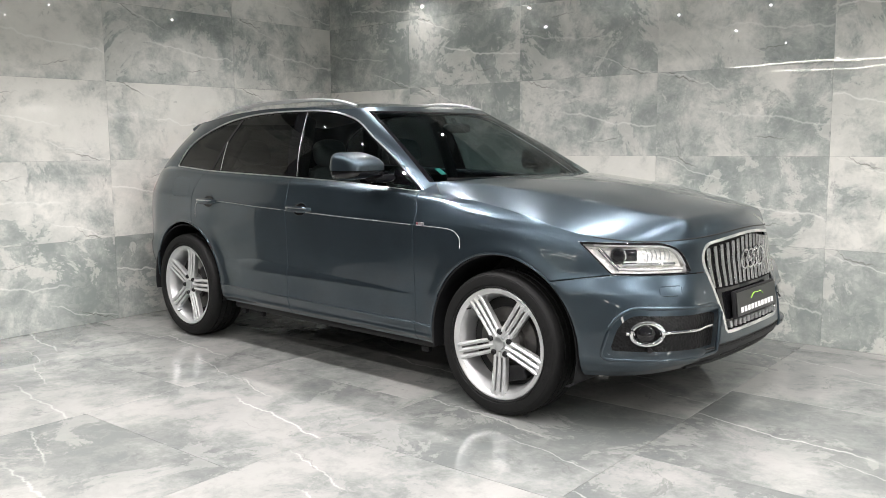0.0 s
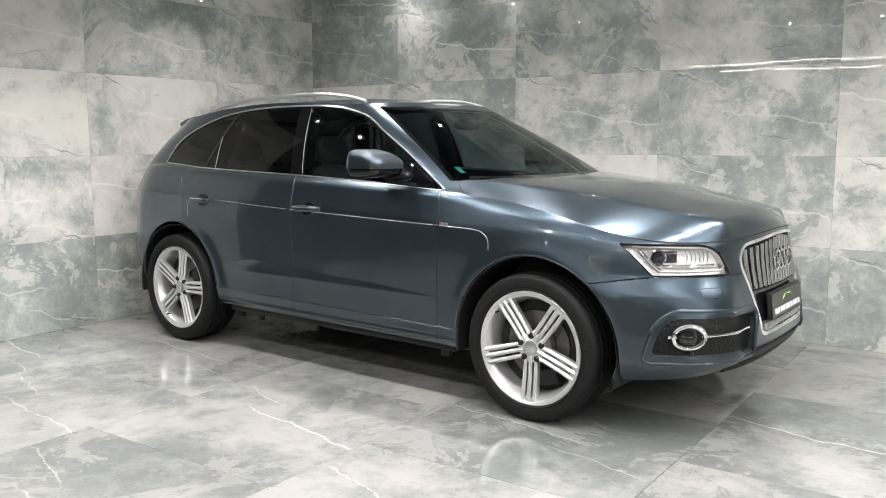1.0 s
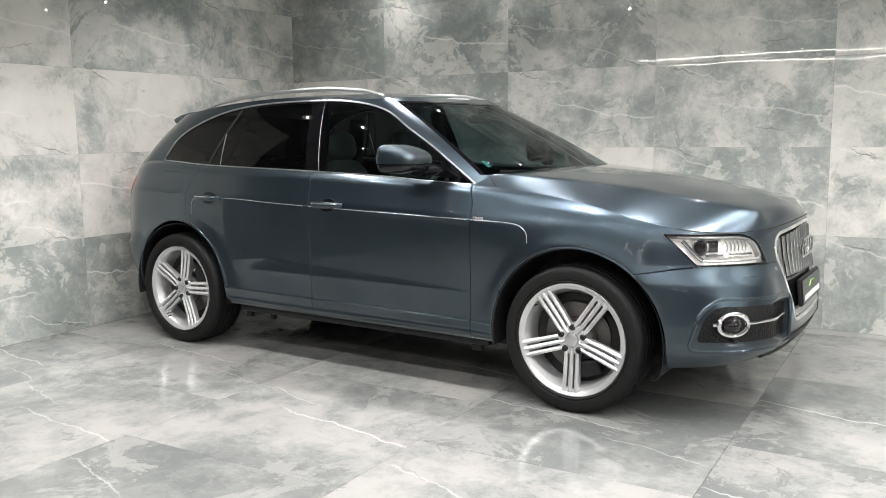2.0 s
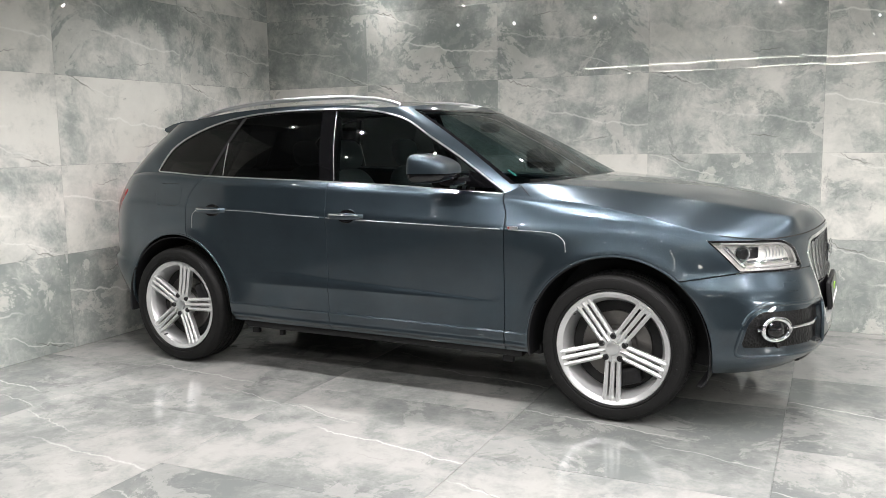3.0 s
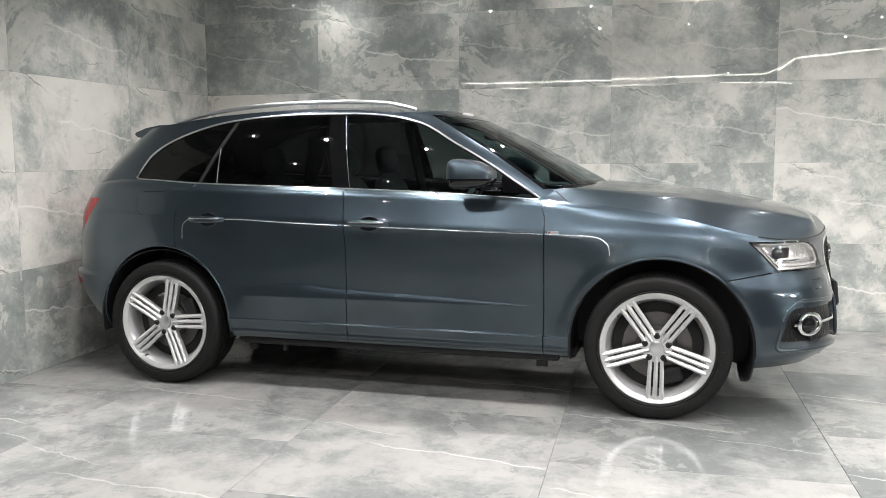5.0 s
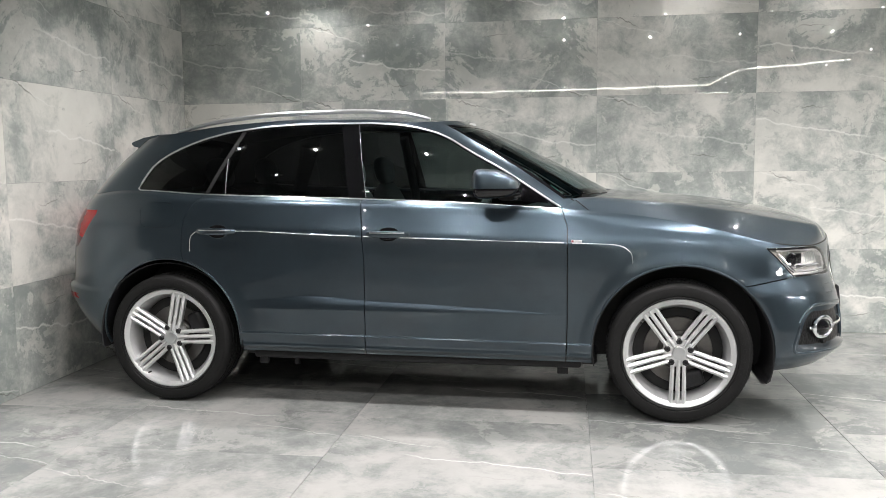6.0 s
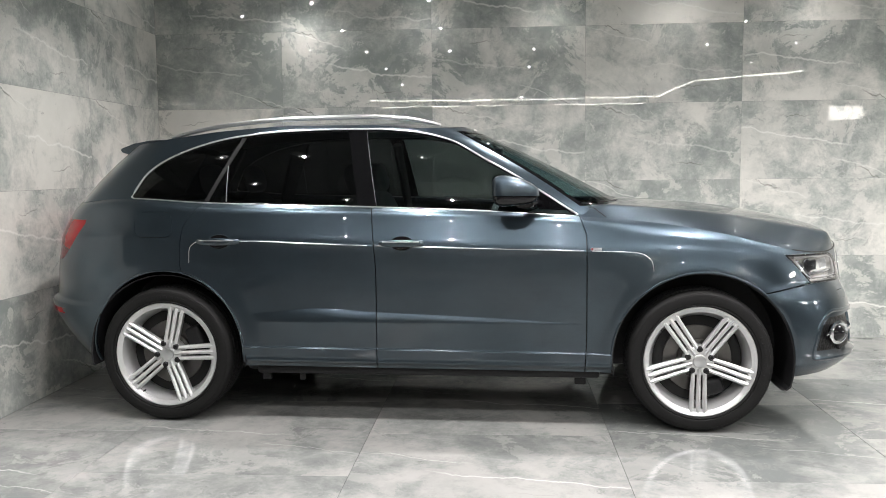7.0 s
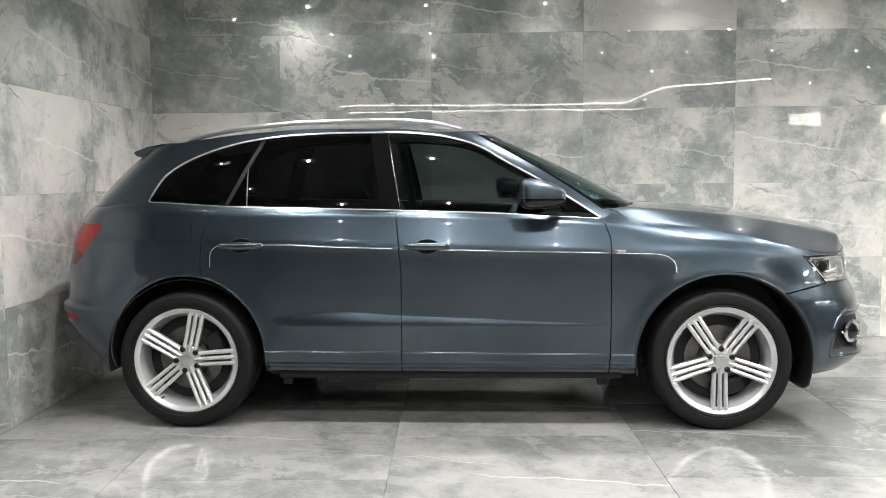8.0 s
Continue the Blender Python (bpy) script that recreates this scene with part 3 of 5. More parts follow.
IN_HEAD = lambda q: np.where(q.p[:, 0] > 2.9, outside(DIAG(q), q.p[:, 2], HEAD), 1.0)
IN_FOG = lambda q: np.where(q.p[:, 0] > 2.9, outside(DIAG(q), q.p[:, 2], FOG), 1.0)
IN_GRILLE = lambda q: np.where(q.p[:, 0] > 3.3, outside(q.p[:, 1], q.p[:, 2], GRILLE), 1.0)
IN_FUEL = lambda q: np.where(np.abs(q.p[:, 1]) > 0.6, outside(q.p[:, 0], q.p[:, 2], FUEL), 1.0)
seam_z = spline([(3.0, 0.700), (3.13, 0.716), (3.30, 0.742), (3.40, 0.752), (3.6, 0.745)])
LINE_BUMP = lambda q: q.p[:, 2] - seam_z(q.p[:, 0])
TAIL = rounded([(-0.445, 1.092), (-0.84, 1.095), (-0.84, 0.88), (-0.635, 0.870), (-0.56, 0.94)], 0.015)
IN_TAIL = lambda q: np.where(q.p[:, 0] < -0.4, outside(q.p[:, 0], q.p[:, 2], TAIL), 1.0)


def gap(sheet, line, half=LINE):
    """Both sides of a panel gap."""
    a, rest = sheet.split(lambda q: line(q) - half)
    _, b = rest.split(lambda q: line(q) + half)
    return a, b


def panel(name, sheet, mat=None, parent=None, lip=0.016, label="", both=True):
    """A body panel on the right side, and its twin on the left."""
    made = []
    for k, sh in enumerate((sheet, sheet.mirrored()) if both else (sheet,)):
        made.append(put(name, sh.mesh(name, mat or PAINT, lip), (parent[k] if isinstance(parent, (list, tuple)) else parent) or car, None, label))
    return made


def join_mirror(sheet):
    """The sheet and its mirror image in one, for panels that cross the middle."""
    m, k = sheet.mirrored(), len(sheet.p)
    return Sheet(np.vstack([sheet.p, m.p]), np.vstack([sheet.n, m.n]), list(sheet.faces) + [tuple(i + k for i in f) for f in m.faces], np.concatenate([sheet.s, m.s]))


sheet = low
for arch in (ARCH_F, ARCH_R):
    sheet, _ = sheet.split(arch)
front, mid_rear = gap(sheet, LINE_F)
front, head_skin = front.split(IN_HEAD)
front, fog_skin = front.split(IN_FOG)
front, grille_skin = front.split(IN_GRILLE)
ahead, behind = front.split(lambda q: q.p[:, 0] - 3.0 + 0 * q.p[:, 2])
fender_up, bumper = gap(ahead, LINE_BUMP)
# what lies above the seam beyond the headlamp belongs to the bumper's nose
nose_up, fender_up = fender_up.split(lambda q: DIAG(q) - 2.215)
fender = Sheet(np.vstack([behind.p, fender_up.p]), np.vstack([behind.n, fender_up.n]), list(behind.faces) + [tuple(i + len(behind.p) for i in f) for f in fender_up.faces], np.concatenate([behind.s, fender_up.s]))
bumper = Sheet(np.vstack([bumper.p, nose_up.p]), np.vstack([bumper.n, nose_up.n]), list(bumper.faces) + [tuple(i + len(bumper.p) for i in f) for f in nose_up.faces], np.concatenate([bumper.s, nose_up.s]))
door_front, rest = gap(mid_rear, LINE_B)
door_rear, rear = gap(rest, LINE_R)
rear, tail_skin = rear.split(IN_TAIL)
rear, fuel = gap(rear, IN_FUEL, 0.0014)
quarter_skin, gate = gap(rear, lambda q: (q.s - 0.45) * 0.9)
quarter_up, bumper_r1 = quarter_skin.split(lambda q: np.where(q.p[:, 0] < -0.3, q.p[:, 2] - (0.62 - 0.25 * (q.p[:, 0] + 0.4)), 0.3))
gate_up, bumper_r2 = gap(gate, lambda q: q.p[:, 2] - 0.70)

panel("fender", fender)
CHIN = rounded([(-0.60, 0.24), (-0.47, 0.402), (0.47, 0.402), (0.60, 0.24)], 0.012)
bumper, chin = bumper.split(lambda q: np.where(q.p[:, 0] > 3.4, outside(q.p[:, 1], q.p[:, 2], CHIN), 1.0))
put("lower_grille", join_mirror(chin.moved(-0.006)).mesh("lower_grille", BLACK, 0.02), car, None, "black plastic lower grille")
IN_WASH = lambda q: np.where(q.p[:, 0] > 2.9, outside(DIAG(q), q.p[:, 2], WASH), 1.0)
bumper, washer = gap(bumper, IN_WASH, 0.0010)
panel("washer_flap", washer, lip=0.008)
panel("front_bumper", join_mirror(bumper), both=False)
doors_f = panel("front_door", door_front, lip=0.02)
doors_r = panel("rear_door", door_rear, lip=0.02)
panel("rear_quarter", quarter_up)
panel("fuel_flap", fuel, both=False)
panel("tailgate", join_mirror(gate_up), both=False)
REAR_STRIP = rounded([(-0.90, 0.572), (-0.90, 0.608), (-0.640, 0.600), (-0.630, 0.570)], 0.008)
bumper_r1, strip_skin = bumper_r1.split(lambda q: np.where(q.p[:, 0] < -0.5, outside(q.p[:, 0], q.p[:, 2], REAR_STRIP), 1.0))
panel("rear_bumper", bumper_r1)
bumper_r2, strip_more = bumper_r2.split(lambda q: np.where(q.p[:, 0] < -0.5, outside(q.p[:, 0], q.p[:, 2], REAR_STRIP), 1.0))
panel("rear_reflector_end", strip_more, RED_LENS, label="red rear reflector")
panel("rear_reflector", strip_skin, RED_LENS, label="red rear reflector")
panel("rear_bumper_middle", join_mirror(bumper_r2), both=False)
tail_lamps = [put("tail_light", None, car, None, "red tail light with a deep red lower wedge") for _ in range(2)]
tail_band, tail_low = tail_skin.split(lambda q: q.p[:, 2] - 0.965 + 0.25 * (q.p[:, 0] + 0.7))
panel("lamp_band", tail_band, RED_LENS, tail_lamps, label="bright red upper lens")
panel("lamp_wedge", tail_low.moved(-0.003), RED_DEEP, tail_lamps, label="deep red lower lens")

# bonnet: from the wings' upper edge to the middle line
S_HOOD = np.concatenate([np.linspace(1.0 + (2.19 - REAR0) / (FRONT0 - REAR0), 2, 30, endpoint=False), np.linspace(2, 3, 64)])
crest = spline([(2.40, 1.170), (2.47, 1.170), (2.55, 1.166), (2.8, 1.148), (3.05, 1.122), (3.25, 1.090), (3.42, 1.056), (3.55, 1.022), (3.63, 0.988), (3.660, 0.962), (3.682, 0.938)])
edge = skin(S_HOOD, np.ones_like(S_HOOD))
f = np.linspace(0, 1, 60)[:, None]
back = (edge[:, 0] - edge[0, 0]) / (edge[-1, 0] - edge[0, 0])
mid_x = 2.475 + (3.678 - 2.475) * back
hx = edge[:, 0] + (mid_x - edge[:, 0]) * f ** (0.45 + 0.55 * np.clip(back * 3, 0, 1))
hy = edge[:, 1] * (1 - f)
rise = 1 - (1 - f) ** (2.8 + 1.4 * np.clip(1 - back, 0, 1) ** 2.5)
# the crease that runs from the windscreen's corner to the grille's
fold = np.clip(1 - np.interp(mid_x, [2.475, 2.7, 3.0, 3.4, 3.62], [0.76, 0.69, 0.62, 0.53, 0.44]) / np.maximum(np.abs(edge[:, 1]), 1e-3), 0.001, 0.6)
level = 0.78 + 0.1 * np.clip(1 - back, 0, 1) ** 4
creased = np.where(f < fold, level * (f / fold) ** 0.92, level + (1 - level) * (1 - (1 - np.clip((f - fold) / (1 - fold), 0, 1)) ** 2))
crisp = np.clip(fold / 0.12, 0, 1)
rise = rise * (1 - crisp) + creased * crisp
hz = edge[:, 2] + (crest(mid_x) - edge[:, 2]) * rise
for _ in range(3):
    hz[1:-1, 1:-1] = (hz[1:-1, 1:-1] * 2 + hz[:-2, 1:-1] + hz[2:, 1:-1] + hz[1:-1, :-2] + hz[1:-1, 2:]) / 6
hood_p = np.stack([hx, hy, hz], -1)
hood = Sheet.grid(hood_p, S_HOOD)
hood.n[:] = hood.n * np.sign(hood.n[:, 2:3] + 1e-9)
bm_hood = join_mirror(hood.pick(lambda q: q.p[:, 2] > 0))
panel("bonnet", bm_hood, both=False, lip=0.012)

# cabin: side glass, pillars, windscreen and roof
z_base = spline([(-0.7, 1.165), (-0.25, 1.205), (0.2, 1.180), (1.13, 1.152), (1.7, 1.130), (2.05, 1.104), (2.2, 1.097), (2.36, 1.140), (2.5, 1.158)])
z_gut = spline([(-0.42, 1.475), (-0.2, 1.512), (0.0, 1.540), (0.3, 1.575), (0.7, 1.595), (1.1, 1.592), (1.35, 1.572), (1.5, 1.575), (1.62, 1.592)])
S_CAB = np.concatenate([np.linspace(0, 1, 40, endpoint=False), np.linspace(1, 2, 110, endpoint=False), np.linspace(2, 3, 44)])


def cabin(s, g):
    bx, by = round_plan(s, 0.826, -0.655, -0.25, 3.4, 1.95, 2.475, 3.4)
    tx, ty = round_plan(s, 0.640, -0.375, -0.02, 3.6, 1.22, 1.600, 4.2)
    bulge = 0.020 * np.sin(np.pi * g)
    x = bx + (tx - bx) * g
    y = by + (ty - by) * g
    front_out = np.clip(s - 2, 0, 1)
    rear_out = np.clip(1 - s, 0, 1)
    x = x + bulge * (front_out - rear_out)
    y = y - bulge * np.where((s > 1) & (s < 2), 1.0, 1 - np.maximum(front_out, rear_out))
    z = z_base(bx) + (z_gut(tx) - z_base(bx)) * g + 0.35 * bulge * (front_out + rear_out)
    return np.stack([x, y, z], -1)


G = np.linspace(0, 1, 34)
sc, gc = np.meshgrid(S_CAB, G)
glasshouse = Sheet.grid(cabin(sc, gc), S_CAB)
dlo_top = spline([(-0.207, 1.214), (-0.185, 1.260), (-0.13, 1.347), (0.0, 1.436), (0.19, 1.506), (0.317, 1.534), (0.567, 1.562), (0.85, 1.572), (1.10, 1.571), (1.305, 1.557), (1.517, 1.511), (1.728, 1.397), (1.909, 1.296), (2.06, 1.200), (2.205, 1.106)])
dlo_x = np.concatenate([np.linspace(-0.207, 0.0, 14, endpoint=False), np.linspace(0.0, 2.205, 46)])
DLO = np.vstack([np.stack([dlo_x, dlo_top(dlo_x)], -1), [(2.19, 1.100), (1.7, 1.126), (1.13, 1.149), (0.2, 1.177), (-0.10, 1.200), (-0.19, 1.204)]])
IN_DLO = lambda q: np.where((np.abs(q.p[:, 1]) > 0.3) & (q.s > 0.5) & (q.s < 2.6), outside(q.p[:, 0], q.p[:, 2], DLO), 1.0)
trim_out, framed = glasshouse.split(IN_DLO)
trim, dlo = framed.split(lambda q: IN_DLO(q) + 0.011)
pillars, screen = trim_out.split(lambda q: 2.37 + 0.20 * (q.p[:, 2] - 1.13) - q.s)
pillars, back_glass = pillars.split(lambda q: q.s - 0.52)
header, screen = screen.split(lambda q: q.p[:, 2] - 1.556)
put("roof_front", join_mirror(header).mesh("roof_front", PAINT, 0.006), car)
sealed, screen_glass = screen.split(lambda q: np.maximum(np.maximum(1.150 - q.p[:, 2], 2.39 + 0.20 * (q.p[:, 2] - 1.13) - q.s), (q.p[:, 2] - 1.546)))
panel("roof_pillar", pillars, lip=0.012)
panel("trim_backing", trim.moved(-0.001), GLOSS_BLACK, lip=0.004)
cowl, sealed = sealed.split(lambda q: 1.150 - q.p[:, 2])
panel("cowl", cowl, lip=0.004)
put("windscreen_seal", join_mirror(sealed).mesh("windscreen_seal", GLOSS_BLACK, 0.006), car)
put("windscreen", join_mirror(screen_glass.moved(-0.002)).mesh("windscreen", GLASS_FRONT, 0), car, None, "clear greenish windscreen glass")
put("rear_window", join_mirror(back_glass).mesh("rear_window", GLASS_DARK, 0), car, None, "dark tinted rear window")

# side windows between the pillars
pil_b = lambda q: q.p[:, 0] - (1.128 - 0.19 * (q.p[:, 2] - 1.15))
pil_c = lambda q: q.p[:, 0] - (0.215 + 0.50 * (q.p[:, 2] - 1.19))
fixed = lambda q: q.p[:, 0] - (0.325 - 0.03 * (q.p[:, 2] - 1.19))
win_f, other = dlo.split(lambda q: pil_b(q) - 0.022)
win_f, edge_strip = win_f.split(lambda q: pil_b(q) - 0.0232)
post, other = other.split(lambda q: pil_b(q) + 0.075)
win_r, other = other.split(lambda q: pil_c(q) - 0.011)
post_c, win_q = other.split(lambda q: pil_c(q) + 0.011)
panel("front_window", win_f.moved(-0.006), GLASS_SIDE, lip=0, label="lightly tinted side window")
win_r, low_r = win_r.split(lambda q: fixed(q) - 0.0018)
low_r, win_s = low_r.split(lambda q: fixed(q) + 0.0018)
panel("window_strip", edge_strip, SATIN, lip=0.003)
panel("window_bar", low_r.moved(0.002), SATIN, lip=0.003)
panel("rear_side_window", win_r.moved(-0.006), GLASS_DARK, lip=0, label="dark tinted side window")
panel("fixed_side_window", win_s.moved(-0.006), GLASS_DARK, lip=0, label="dark tinted side window")
panel("quarter_window", win_q.moved(-0.004), GLASS_DARK, lip=0, label="dark tinted side window")
panel("door_pillar", post, PILLAR_BLACK, lip=0.006)
panel("rear_pillar", post_c.moved(-0.002), BLACK, lip=0.006)

# roof skin
S_ROOF = S_CAB
top = cabin(S_ROOF, np.ones_like(S_ROOF))
spine = spline([(-0.42, 1.497), (-0.2, 1.542), (0.0, 1.572), (0.35, 1.610), (0.8, 1.632), (1.15, 1.630), (1.4, 1.612), (1.60, 1.588)])
f = np.linspace(0, 1, 22)[:, None]
mid_x = np.interp(top[:, 0], [top[0, 0], top[-1, 0]], [-0.375, 1.60])
rx = top[:, 0] + (mid_x - top[:, 0]) * f
rz = top[:, 2] + (spine(mid_x) - top[:, 2]) * (1 - (1 - f) ** 2.2)
roof = Sheet.grid(np.stack([rx, top[:, 1] * (1 - f), rz], -1), S_ROOF)
roof.n[:] = roof.n * np.sign(roof.n[:, 2:3] + 1e-9)
put("roof", join_mirror(roof).mesh("roof", PAINT, 0.01), car)

# ---- the car's fittings ----
def twins(name, bm, mat, parents=None, label=""):
    """A part on the right side and its mirror image on the left."""
    ob = part(name, bm, mat, (parents or (car, car))[0], label)
    me = ob.data.copy()
    me.transform(Matrix.Diagonal((1, -1, 1, 1)))
    me.flip_normals()
    return ob, put(name, me, (parents or (car, car))[1], None, label)


def loft(rows, bm=None, cap=True, wrap=False):
    """A skin over rows of points."""
    bm = bm or bmesh.new()
    vs = [[bm.verts.new(p) for p in r] for r in rows]
    n = len(rows[0])
    for a, b in zip(vs, vs[1:]):
        for k in range(n if wrap else n - 1):
            bm.faces.new((a[k], a[(k + 1) % n], b[(k + 1) % n], b[k]))
    if cap and wrap:
        bm.faces.new(vs[0][::-1])
        bm.faces.new(vs[-1])
    return bm


def ball(center, size, power=2.6, nu=28, nv=16, shape=None):
    """A rounded block (superellipsoid) round a centre; shape bends its points."""
    def f(a):
        return math.copysign(abs(a) ** (2 / power), a)
    rows = []
    for j in range(1, nv):
        t = -math.pi / 2 + math.pi * j / nv
        row = []
        for i in range(nu):
            u = 2 * math.pi * i / nu
            p = Vector((f(math.cos(t)) * f(math.cos(u)), f(math.cos(t)) * f(math.sin(u)), f(math.sin(t))))
            if shape:
                p = shape(p)
            row.append((center[0] + size[0] * p.x, center[1] + size[1] * p.y, center[2] + size[2] * p.z))
        rows.append(row)
    return loft(rows, wrap=True)


# dark inner shell behind the panel gaps, headliner, floor pan
inner = low
inner, _ = inner.split(lambda q: ARCH_F(q) - 0.012)
inner, _ = inner.split(lambda q: ARCH_R(q) - 0.012)
inner = inner.pick(lambda q: (q.p[:, 0] < 3.05) & (q.p[:, 2] > 0.33))
put("inner_shell", join_mirror(inner.moved(-0.034)).mesh("inner_shell", VOID), car)
put("headliner", join_mirror(roof.moved(-0.022)).mesh("headliner", CLOTH_LIGHT), car)
put("bonnet_lining", join_mirror(hood.moved(-0.03)).mesh("bonnet_lining", VOID), car)
pan = box(2.0, 1.56, 0.06, 0.02, at=Matrix.Translation((1.40, 0, 0.285)))
for cx, lx in ((-0.05, 0.95), (AXLE + 0.05, 1.05)):
    box(lx, 1.06, 0.07, 0.02, at=Matrix.Translation((cx, 0, 0.29)), bm=pan)
box(0.24, 1.20, 0.03, 0.010, at=Matrix.Translation((3.42, 0, 0.345)), bm=pan)
part("floor_pan", pan, BLACK, car)
for y0 in (-0.845, 0.845):
    part("sill_cover", box(1.84, 0.10, 0.05, 0.016, at=Matrix.Translation((1.40, y0 * 0.955, 0.278))), BLACK, car)
for x0, dx in ((0.52, 0.05), (0.72, 0.03), (2.22, 0.06)):
    twins("jack_point", box(dx, 0.03, 0.05, 0.006, at=Matrix.Translation((x0, -0.80, 0.235))), BLACK)

# wheel housings
for cx, r0, a0, a1 in ((AXLE + 0.012, 0.451, -30, 190), (0.008, 0.436, -10, 192)):
    rows = []
    for i in range(33):
        a = radians(a0 + (a1 - a0) * i / 32)
        c, s = math.cos(a), math.sin(a)
        rows.append([(cx + c * (r0 + d), y, max(HUB + s * (r0 + d), 0.225 if cx > 1 else 0.30)) for y, d in ((-0.925, 0.0), (-0.92, -0.006), (-0.60, -0.004), (-0.55, 0.0), (-0.55, -0.25))])
    twins("wheel_housing", loft(rows), BLACK)

def body_y(x, z):
    """Where the right-hand skin lies, round the corners too."""
    v = float(np.clip((z - z_low(x)) / (z_top(x) - z_low(x)), 0, 1))
    y = float(half_width(x, z, v))
    if x > FRONT0:
        p = float(p_front(v))
        y *= (1 - ((x - FRONT0) / (float(nose(v)) - FRONT0)) ** p) ** (1 / p)
    elif x < REAR0:
        y *= (1 - ((REAR0 - x) / (REAR0 - float(tail(v)))) ** P_REAR) ** (1 / P_REAR)
    return -y - float(flare(x, z))


# rolled lips of the wheel arches
for cx, cz, rr, sx, a0, a1 in ((AXLE + 0.012, HUB, 0.456, 1.0, -8, 186), (0.008, 0.375, 0.448, 1.06, -6, 186)):
    lip_pts = []
    for a in np.linspace(radians(a0), radians(a1), 56):
        x, z = cx + rr * math.cos(a) / sx, cz + rr * math.sin(a)
        if z > float(z_low(x)) + 0.01:
            lip_pts.append((x, body_y(x, z) + 0.002, z))
    twins("arch_lip", tube(lip_pts, (0.0062, 0.0062), 10), PAINT)

# dark joint along the bonnet's front edge
joint = [Vector(p) + Vector((0.001, -0.0005, 0.0)) for p in edge if p[0] > 3.27]
twins("bonnet_joint", tube(joint, (0.0032, 0.0032), 6), VOID)

# wheels
def tyre_mesh():
    prof = [(0.276, 0.108), (0.283, 0.116), (0.287, 0.124), (0.291, 0.1255), (0.294, 0.1225), (0.297, 0.1225), (0.300, 0.1265), (0.322, 0.130), (0.3395, 0.1265), (0.341, 0.1242), (0.3435, 0.1242), (0.345, 0.1235), (0.353, 0.117), (0.3615, 0.104), (0.365, 0.085),
            (0.366, 0.068), (0.359, 0.0665), (0.359, 0.0605), (0.3665, 0.059), (0.3668, 0.026), (0.3595, 0.0245), (0.3595, 0.0185), (0.3668, 0.017), (0.3668, 0.0)]
    full = [(r, -y) for r, y in prof] + [(r, y) for r, y in prof[-2::-1]]
    n = 216
    bm = bmesh.new()
    rings = []
    for i in range(n):
        a = 2 * math.pi * i / n
        ring = []
        for r, y in full:
            if 0.3535 < r and 0.06 < abs(y) and i % 2 == 0:
                r -= 0.0028
            elif 0.366 < r and abs(y) < 0.06 and (i + int(abs(y) * 100)) % 6 == 0:
                r -= 0.003
            ring.append(bm.verts.new((r * math.cos(a), y, r * math.sin(a))))
        rings.append(ring)
    for i in range(n):
        a, b = rings[i], rings[(i + 1) % n]
        for k in range(len(full) - 1):
            bm.faces.new((a[k], a[k + 1], b[k + 1], b[k]))
    return bm


def spoke_bar(r0, r1, off0, off1, w0, w1, y_face, depth, bm, crown=0.0):
    """One bar of a spoke along +x, its face towards -y."""
    rows = []
    for k in range(7):
        t = k / 6
        x, o, w = r0 + (r1 - r0) * t, off0 + (off1 - off0) * t, (w0 + (w1 - w0) * t) / 2
        yf = y_face(x)
        e = min(0.0035, w * 0.5)
        rows.append([(x, yf + depth, o - w * 0.8), (x, yf + e, o - w), (x, yf, o - w + e), (x, yf - crown, o), (x, yf, o + w - e), (x, yf + e, o + w), (x, yf + depth, o + w * 0.8)])
    return loft(rows, bm, wrap=True)


def rim_mesh():
    bm = lathe([(0.272, 0.112), (0.262, 0.118), (0.240, 0.10), (0.228, 0.03), (0.230, -0.05), (0.244, -0.085), (0.2500, -0.098), (0.254, -0.106), (0.266, -0.112), (0.272, -0.1165), (0.279, -0.1185), (0.2825, -0.116), (0.2825, -0.110), (0.274, -0.104), (0.272, -0.05), (0.272, 0.112)], 96)
    face = lambda x: -0.098 - 0.012 * max(0.0, (x - 0.10) / 0.155) ** 1.6
    for i in range(5):
        part_bm = bmesh.new()
        spoke_bar(0.040, 0.262, 0, 0, 0.019, 0.024, lambda x: face(x) - 0.001, 0.032, part_bm, 0.004)
        for sgn in (-1, 1):
            spoke_bar(0.048, 0.262, sgn * 0.0285, sgn * 0.0330, 0.019, 0.023, face, 0.034, part_bm, 0.0035)
            spoke_bar(0.243, 0.264, sgn * 0.0165, sgn * 0.0165, 0.030, 0.034, lambda x: face(x) + 0.001, 0.028, part_bm)
            spoke_bar(0.246, 0.266, sgn * 0.046, sgn * 0.054, 0.012, 0.028, lambda x: face(x) + 0.003, 0.022, part_bm)
        bmesh.ops.rotate(part_bm, verts=part_bm.verts, cent=(0, 0, 0), matrix=Matrix.Rotation(radians(72 * i), 3, "Y"))
        tmp = bpy.data.meshes.new("tmp")
        part_bm.to_mesh(tmp)
        part_bm.free()
        bm.from_mesh(tmp)
        bpy.data.meshes.remove(tmp)
    lathe([(0.0, -0.094), (0.070, -0.094), (0.076, -0.088), (0.078, -0.06), (0.078, -0.02)], 48, bm=bm)
    return bm


WHEEL_PARTS = []


def keep(name, bm, mat, label="", m=None):
    ob = part(name, bm, mat, None, label)
    me = ob.data
    bpy.data.objects.remove(ob)
    WHEEL_PARTS.append((name, me, m, label))


